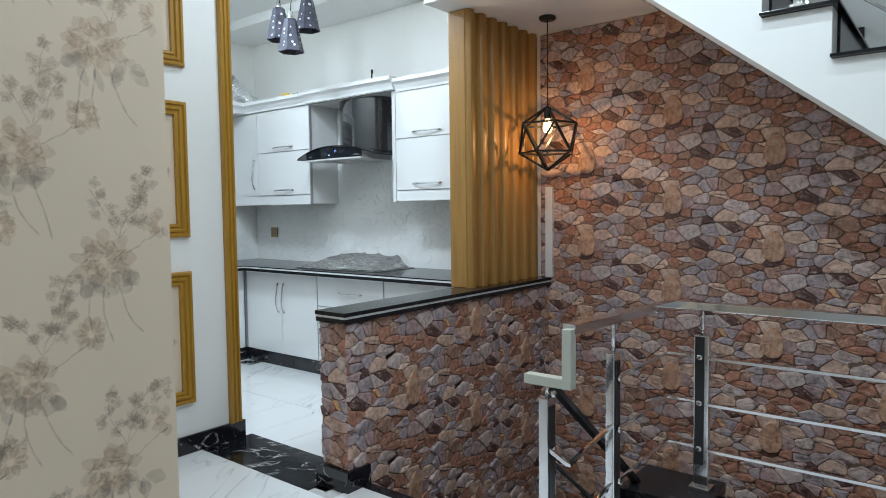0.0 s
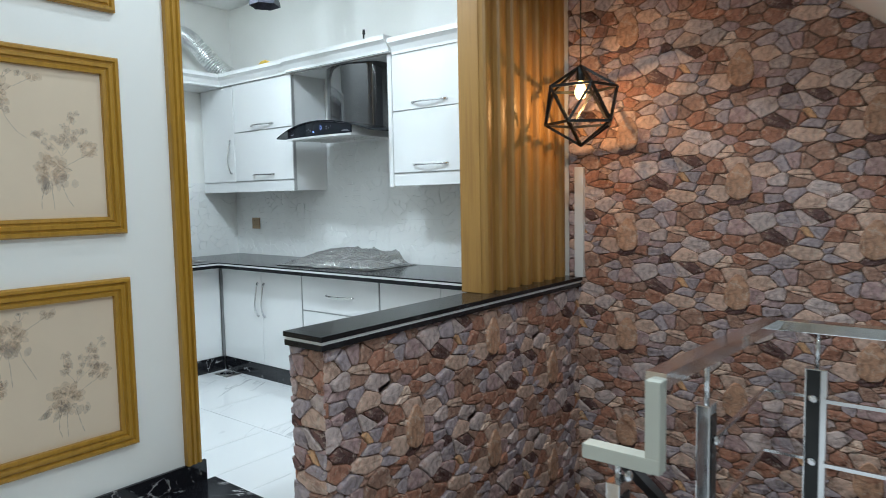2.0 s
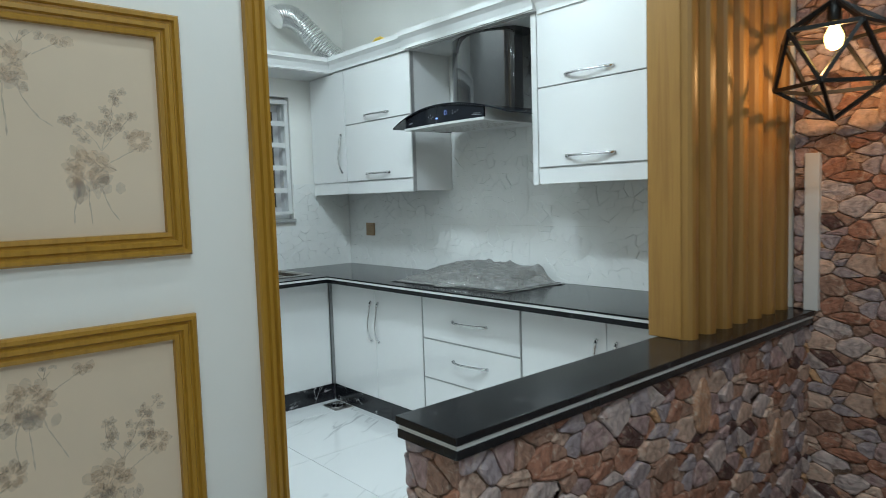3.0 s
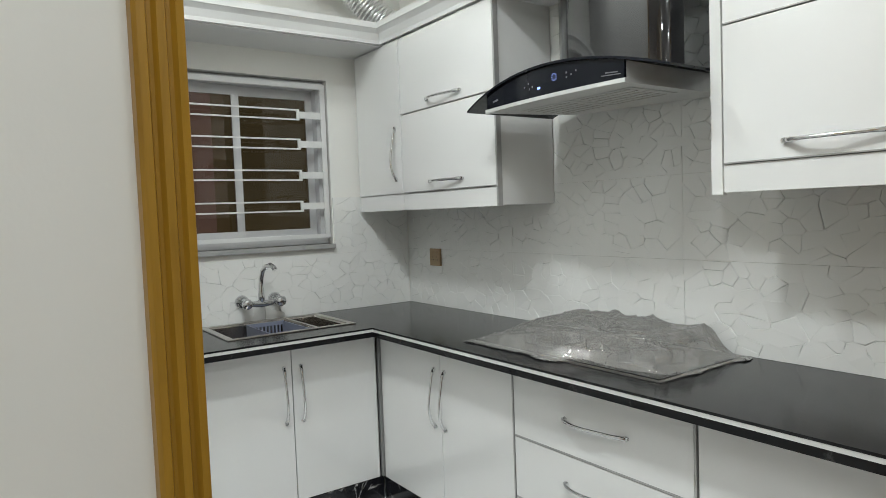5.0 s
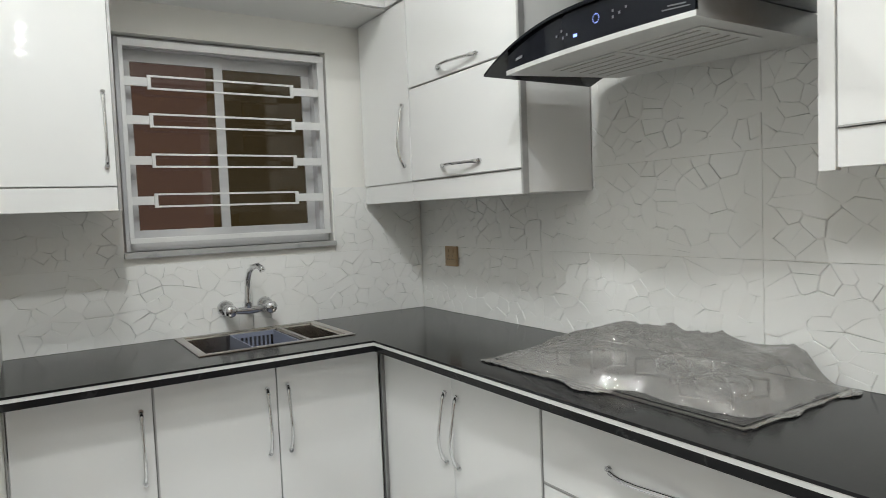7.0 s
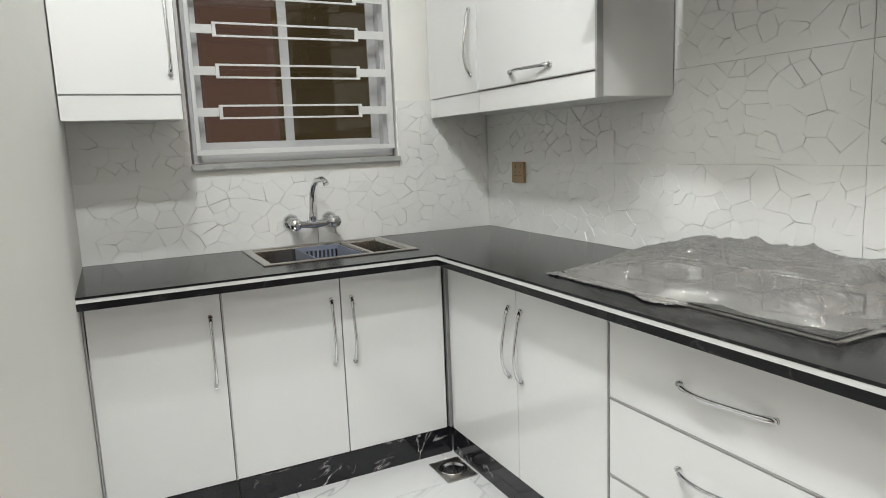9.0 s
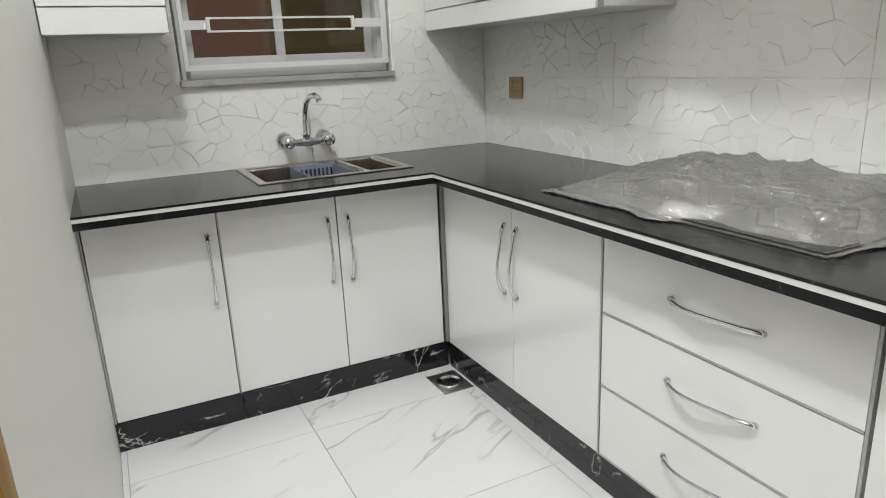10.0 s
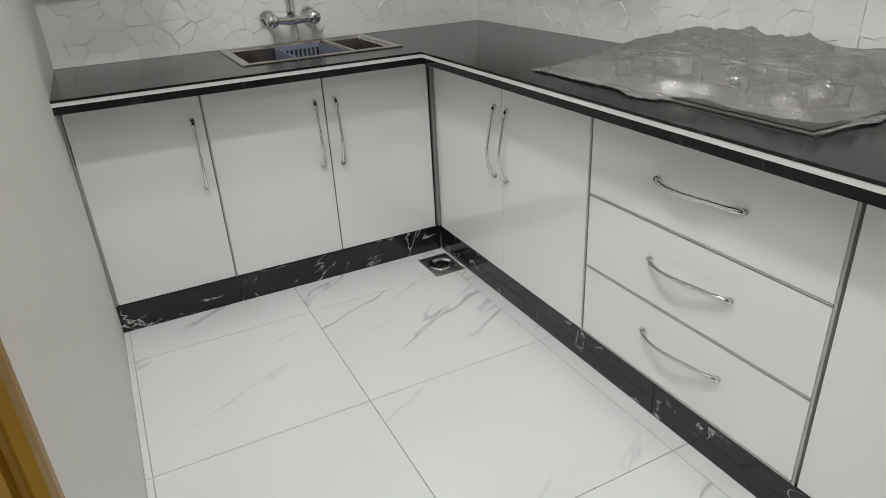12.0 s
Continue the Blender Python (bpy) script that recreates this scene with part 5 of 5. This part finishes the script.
def relief_tile(w, h, rnd):
    """A wall tile scored into irregular flat facets: the scores deepen at some corners and fade out at others; u right, v up, n out."""
    bm = bmesh.new()
    g = 0.0008
    for p, poly in cells(w - 2 * g, h - 2 * g, 0.060, 0.048, rnd, 0.24, 1.0):
        c = Vector((sum(q[0] for q in poly) / len(poly), sum(q[1] for q in poly) / len(poly)))
        poly = [q for k, q in enumerate(poly) if (Vector(q) - Vector(poly[k - 1])).length > 0.003]
        if len(poly) < 3:
            continue
        a, steep = rnd.uniform(0, 2 * math.pi), rnd.uniform(0.0, 0.07)
        tx, ty = steep * math.cos(a), steep * math.sin(a)
        low, rim, top = [], [], []
        for q in poly:
            d = Vector(q) - c
            edge = q[0] < 0.001 or q[1] < 0.001 or q[0] > w - 2 * g - 0.001 or q[1] > h - 2 * g - 0.001
            z = 0.0065 + tx * d.x + ty * d.y
            k = max(0.4, 1 - 0.0036 / max(d.length, 0.001))
            low.append(bm.verts.new((q[0] + g, q[1] + g, 0.0)))
            rim.append(bm.verts.new((q[0] + g, q[1] + g, z - (0.0 if edge else rnd.choice((0.0, 0.0, 0.0, 0.0022, 0.0050))))))
            top.append(bm.verts.new((c.x + d.x * k + g, c.y + d.y * k + g, z)))
        bm.faces.new(top)
        for k in range(len(poly)):
            j = (k + 1) % len(poly)
            bm.faces.new((low[k], low[j], rim[j], rim[k]))
            bm.faces.new((rim[k], rim[j], top[j], top[k]))
    bmesh.ops.triangulate(bm, faces=[f for f in bm.faces if len(f.verts) > 4])
    bmesh.ops.remove_doubles(bm, verts=[v for v in bm.verts if v.co.z < 0.0001], dist=0.0002)
    me = bpy.data.meshes.new("tile")
    bm.to_mesh(me)
    bm.free()
    me.materials.append(SPLASH)
    return me


SPLASH_N = tagged(new("splashback_north"), "white ceramic splashback with cracked-facet relief behind the hob", "splashback", kind="structure")
SPLASH_W = tagged(new("splashback_west"), "white ceramic splashback with cracked-facet relief round the sink", "splashback", kind="structure")
rnd = random.Random(8)
for zi, (z0, z1) in enumerate(((0.904, 1.232), (1.232, 1.550), (1.550, 1.868), (1.868, 2.33))):
    for x0, x1 in ((0.0, 0.969), (0.969, 1.934), (1.934, 2.90), (2.90, 3.27)):
        if zi >= 2:
            x0, x1 = max(x0, 1.27), min(x1, 2.275)
        if x1 - x0 < 0.02:
            continue
        ob = new("tile", relief_tile(x1 - x0, z1 - z0, rnd))
        ob.matrix_world = Matrix(((1, 0, 0, x0), (0, 0, -1, 0), (0, 1, 0, z0), (0, 0, 0, 1)))
        ob.parent = SPLASH_N
for (z0, z1), spans in (((0.904, 1.232), ((-1.90, -0.93), (-0.93, -0.012))), ((1.232, 1.55), ((-1.90, -1.455), (-0.503, -0.012)))):
    for y0, y1 in spans:
        ob = new("tile", relief_tile(y1 - y0, z1 - z0, rnd))
        ob.matrix_world = Matrix(((0, 0, 1, 0), (1, 0, 0, y0), (0, 1, 0, z0), (0, 0, 0, 1)))
        ob.parent = SPLASH_W

# ---------------------------------------------------------------- pieces: field stones
# The cladding repeats: one patch of stones, each next column half a patch higher.
PW, PH = 0.595, 0.57


def halves(poly, rnd):
    """A polygon cut in two along a slanting line through its middle."""
    c = (sum(q[0] for q in poly) / len(poly), sum(q[1] for q in poly) / len(poly))
    a = rnd.gauss(0.5 * math.pi, 0.7)
    d = (math.cos(a) * 0.01, math.sin(a) * 0.01)
    p, q = (c[0] - d[0], c[1] - d[1]), (c[0] + d[0], c[1] + d[1])
    return [clip_cell(poly, p, q), clip_cell(poly, q, p)]


def patch_of_stones(rnd):
    """Outlines and tones of the stones of one patch, which closes on itself; the last is a tall boulder that overlaps."""
    asp = 1.75
    tones = [0, 1, 2, 3, 6, 7, 8, 0, 6, 2, 1, 5, 3, 7, 8, 4]
    bu, bv = 0.30, 0.285
    sites, tries = [], 0
    while len(sites) < 60 and tries < 14000:
        tries += 1
        u, v = rnd.uniform(0, PW), rnd.uniform(0, PH)
        room = 0.060 if len(sites) < 14 else (0.044 if len(sites) < 36 else 0.031)
        if math.hypot((u - bu) / 0.05, (v - bv) / 0.075) < 1:
            continue
        if all(math.hypot((u - a - k * PW) / asp, v - b - k * PH / 2 - j * PH) >= room for a, b, w in sites for k in (-1, 0, 1) for j in (-1, 0, 1)):
            sites.append((u, v, 0.0013 if room > 0.05 else (0.0004 if room > 0.04 else 0.0)))
    out = []
    for i, (u, v, w) in enumerate(sites):
        c = (u / asp, v)
        near = [((a + k * PW) / asp, b + k * PH / 2 + q * PH, w2) for j, (a, b, w2) in enumerate(sites) for k in (-1, 0, 1) for q in (-1, 0, 1) if (j, k, q) != (i, 0, 0)]
        poly = [(c[0] - 0.3, c[1] - 0.3), (c[0] + 0.3, c[1] - 0.3), (c[0] + 0.3, c[1] + 0.3), (c[0] - 0.3, c[1] + 0.3)]
        for a, b, w2 in sorted(near, key=lambda n: math.hypot(n[0] - c[0], n[1] - c[1]))[:40]:
            h = 0.5 + (w - w2) / (2 * ((a - c[0]) ** 2 + (b - c[1]) ** 2))   # the heavier stone takes more of the gap
            mid = (c[0] + (a - c[0]) * h, c[1] + (b - c[1]) * h)
            step = ((a - c[0]) * 0.01, (b - c[1]) * 0.01)
            poly = clip_cell(poly, (mid[0] - step[0], mid[1] - step[1]), (mid[0] + step[0], mid[1] + step[1]))
            if len(poly) < 3:
                break
        if len(poly) < 3:
            continue
        poly = [(x * asp, y) for x, y in poly]
        for piece in (halves(poly, rnd) if rnd.random() < 0.28 else [poly]):
            if len(piece) >= 3:
                mid = (sum(q[0] for q in piece) / len(piece), sum(q[1] for q in piece) / len(piece))
                out.append((mid, piece, tones[(len(out) * 7 + i) % len(tones)], 0.0))
    ring = [(bu + (0.066 - 0.02 * math.sin(a)) * math.cos(a) * rnd.uniform(0.94, 1.06), bv + 0.1 * math.sin(a) * rnd.uniform(0.95, 1.05)) for a in (2 * math.pi * k / 11 for k in range(11))]
    out.append(((bu, bv), ring, 9, 0.012))
    return out


def stone_shape(bm, poly, rnd, rise=0.0, gap=0.0015):
    """One stone: an uneven, broken rim and a slightly tilted, lumpy face."""
    c = Vector((sum(q[0] for q in poly) / len(poly), sum(q[1] for q in poly) / len(poly)))
    poly = [Vector(q) for k, q in enumerate(poly) if (Vector(q) - Vector(poly[k - 1])).length > 0.006]
    fine = []
    for k, q in enumerate(poly):
        before, after = poly[k - 1], poly[(k + 1) % len(poly)]
        t = rnd.uniform(0.08, 0.26)
        fine += [q.lerp(before, min(t, 0.4)), q.lerp(after, min(rnd.uniform(0.08, 0.26), 0.4))]
        if (after - q).length > 0.05:
            fine.append(q.lerp(after, rnd.uniform(0.42, 0.58)) + (c - q).normalized() * rnd.uniform(-0.0035, 0.005))
    hgt = rnd.uniform(0.005, 0.016) + rise
    tilt = Vector((rnd.uniform(-0.10, 0.10), rnd.uniform(-0.06, 0.12)))
    n = len(fine)
    rings, faces = [], []
    for pull, z in ((gap, 0.0), (gap + 0.0010, 0.75), (gap + 0.0060, 1.0), (gap + 0.020, 1.05)):
        ring = []
        for q in fine:
            d = q - c
            k = max(0.3, 1 - pull / max(d.length, 0.001))
            up = hgt * z + (tilt.dot(d) * z + rnd.uniform(-0.0016, 0.0016) if z else 0)
            ring.append(bm.verts.new((c.x + d.x * k, c.y + d.y * k, max(0.0, up))))
        rings.append(ring)
    for a, b in zip(rings, rings[1:]):
        for k in range(n):
            faces.append(bm.faces.new((a[k], a[(k + 1) % n], b[(k + 1) % n], b[k])))
    tip = bm.verts.new((c.x + rnd.uniform(-0.01, 0.01), c.y + rnd.uniform(-0.008, 0.008), hgt + rnd.uniform(-0.001, 0.003)))
    for k in range(n):
        faces.append(bm.faces.new((rings[-1][k], rings[-1][(k + 1) % n], tip)))
    return faces


PATCH = patch_of_stones(random.Random(12))
ALIKE = []
for mid, poly, tone, rise in PATCH:
    bm = bmesh.new()
    stone_shape(bm, [(x - mid[0], y - mid[1]) for x, y in poly], random.Random(int(mid[0] * 1e5)), rise)
    ALIKE.append(to_mesh("stone", bm, STONES[tone]))


def cut(poly, w, h):
    """The part of an outline that lies inside a rectangle at the origin."""
    for p, q in (((1, 0), (-1, 0)), ((w - 1, 0), (w + 1, 0)), ((0, 1), (0, -1)), ((0, h - 1), (0, h + 1))):
        if len(poly) >= 3:
            poly = clip_cell(poly, p, q)
    return poly


def clad(w, h, u0, v0, matrix, parent, keep, single):
    """Stones over a rectangle: those that `single` picks are parts, the rest one joined part."""
    rest = bmesh.new()
    for k in range(-2, int(w / PW) + 3):
        for j in range(-4, int(h / PH) + 4):
            ou, ov = u0 + k * PW, v0 + (k % 2) * PH / 2 + j * PH
            for i, (mid, poly, tone, rise) in enumerate(PATCH):
                pu, pv = mid[0] + ou, mid[1] + ov
                if not (-0.15 < pu < w + 0.15 and -0.15 < pv < h + 0.15) or not keep(pu, pv):
                    continue
                moved = [(x + ou, y + ov) for x, y in poly]
                whole = all(0 <= x <= w and 0 <= y <= h for x, y in moved)
                if whole and single(pu, pv):
                    ob = new("stone", ALIKE[i])
                    ob.matrix_world = matrix @ Matrix.Translation((pu, pv, 0))
                    ob.parent = parent
                    continue
                if not whole:
                    moved = cut(moved, w, h)
                if len(moved) < 3:
                    continue
                xs, ys = [q[0] for q in moved], [q[1] for q in moved]
                if max(xs) - min(xs) < 0.014 or max(ys) - min(ys) < 0.014:
                    continue
                for f in stone_shape(rest, moved, random.Random(int(mid[0] * 1e5)), rise):
                    f.material_index = tone
    if rest.verts:
        bmesh.ops.recalc_face_normals(rest, faces=rest.faces)
        me = bpy.data.meshes.new("more_stones")
        rest.to_mesh(me)
        for m in STONES:
            me.materials.append(m)
        ob = tagged(new("more_stones", me), "further brown, tan and grey field stones", kind="stuff")
        ob.matrix_world = matrix
        ob.parent = parent
    rest.free()


STONEWALL = solid("wall_stone_backing", abox(3.432, 6.6, -0.014, -0.001, -1.1, 2.635), MORTAR, "wall clad in brown, tan and grey field stones", "wall")
clad(3.06, 3.72, 0.07, 0.24, Matrix(((1, 0, 0, 3.434), (0, 0, -1, -0.014), (0, 1, 0, -1.08), (0, 0, 0, 1))), STONEWALL,
     lambda u, v: v - 1.08 < min(2.70, soffit(3.434 + u) + 0.16), lambda u, v: u < 1.75 and 1.45 < v < 3.6)
clad(2.04, 1.90, 0.2, 0.05, Matrix(((0, 0, 1, HX1 - 0.006), (1, 0, 0, HY), (0, 1, 0, -1.06), (0, 0, 0, 1))), HALF, lambda u, v: True, lambda u, v: v > 0.75)
clad(HX1 - HX0, 0.735, 0.1, 0.0, Matrix(((1, 0, 0, HX0), (0, 0, -1, HY + 0.006), (0, 1, 0, 0.106), (0, 0, 0, 1))), HALF, lambda u, v: True, lambda u, v: True)
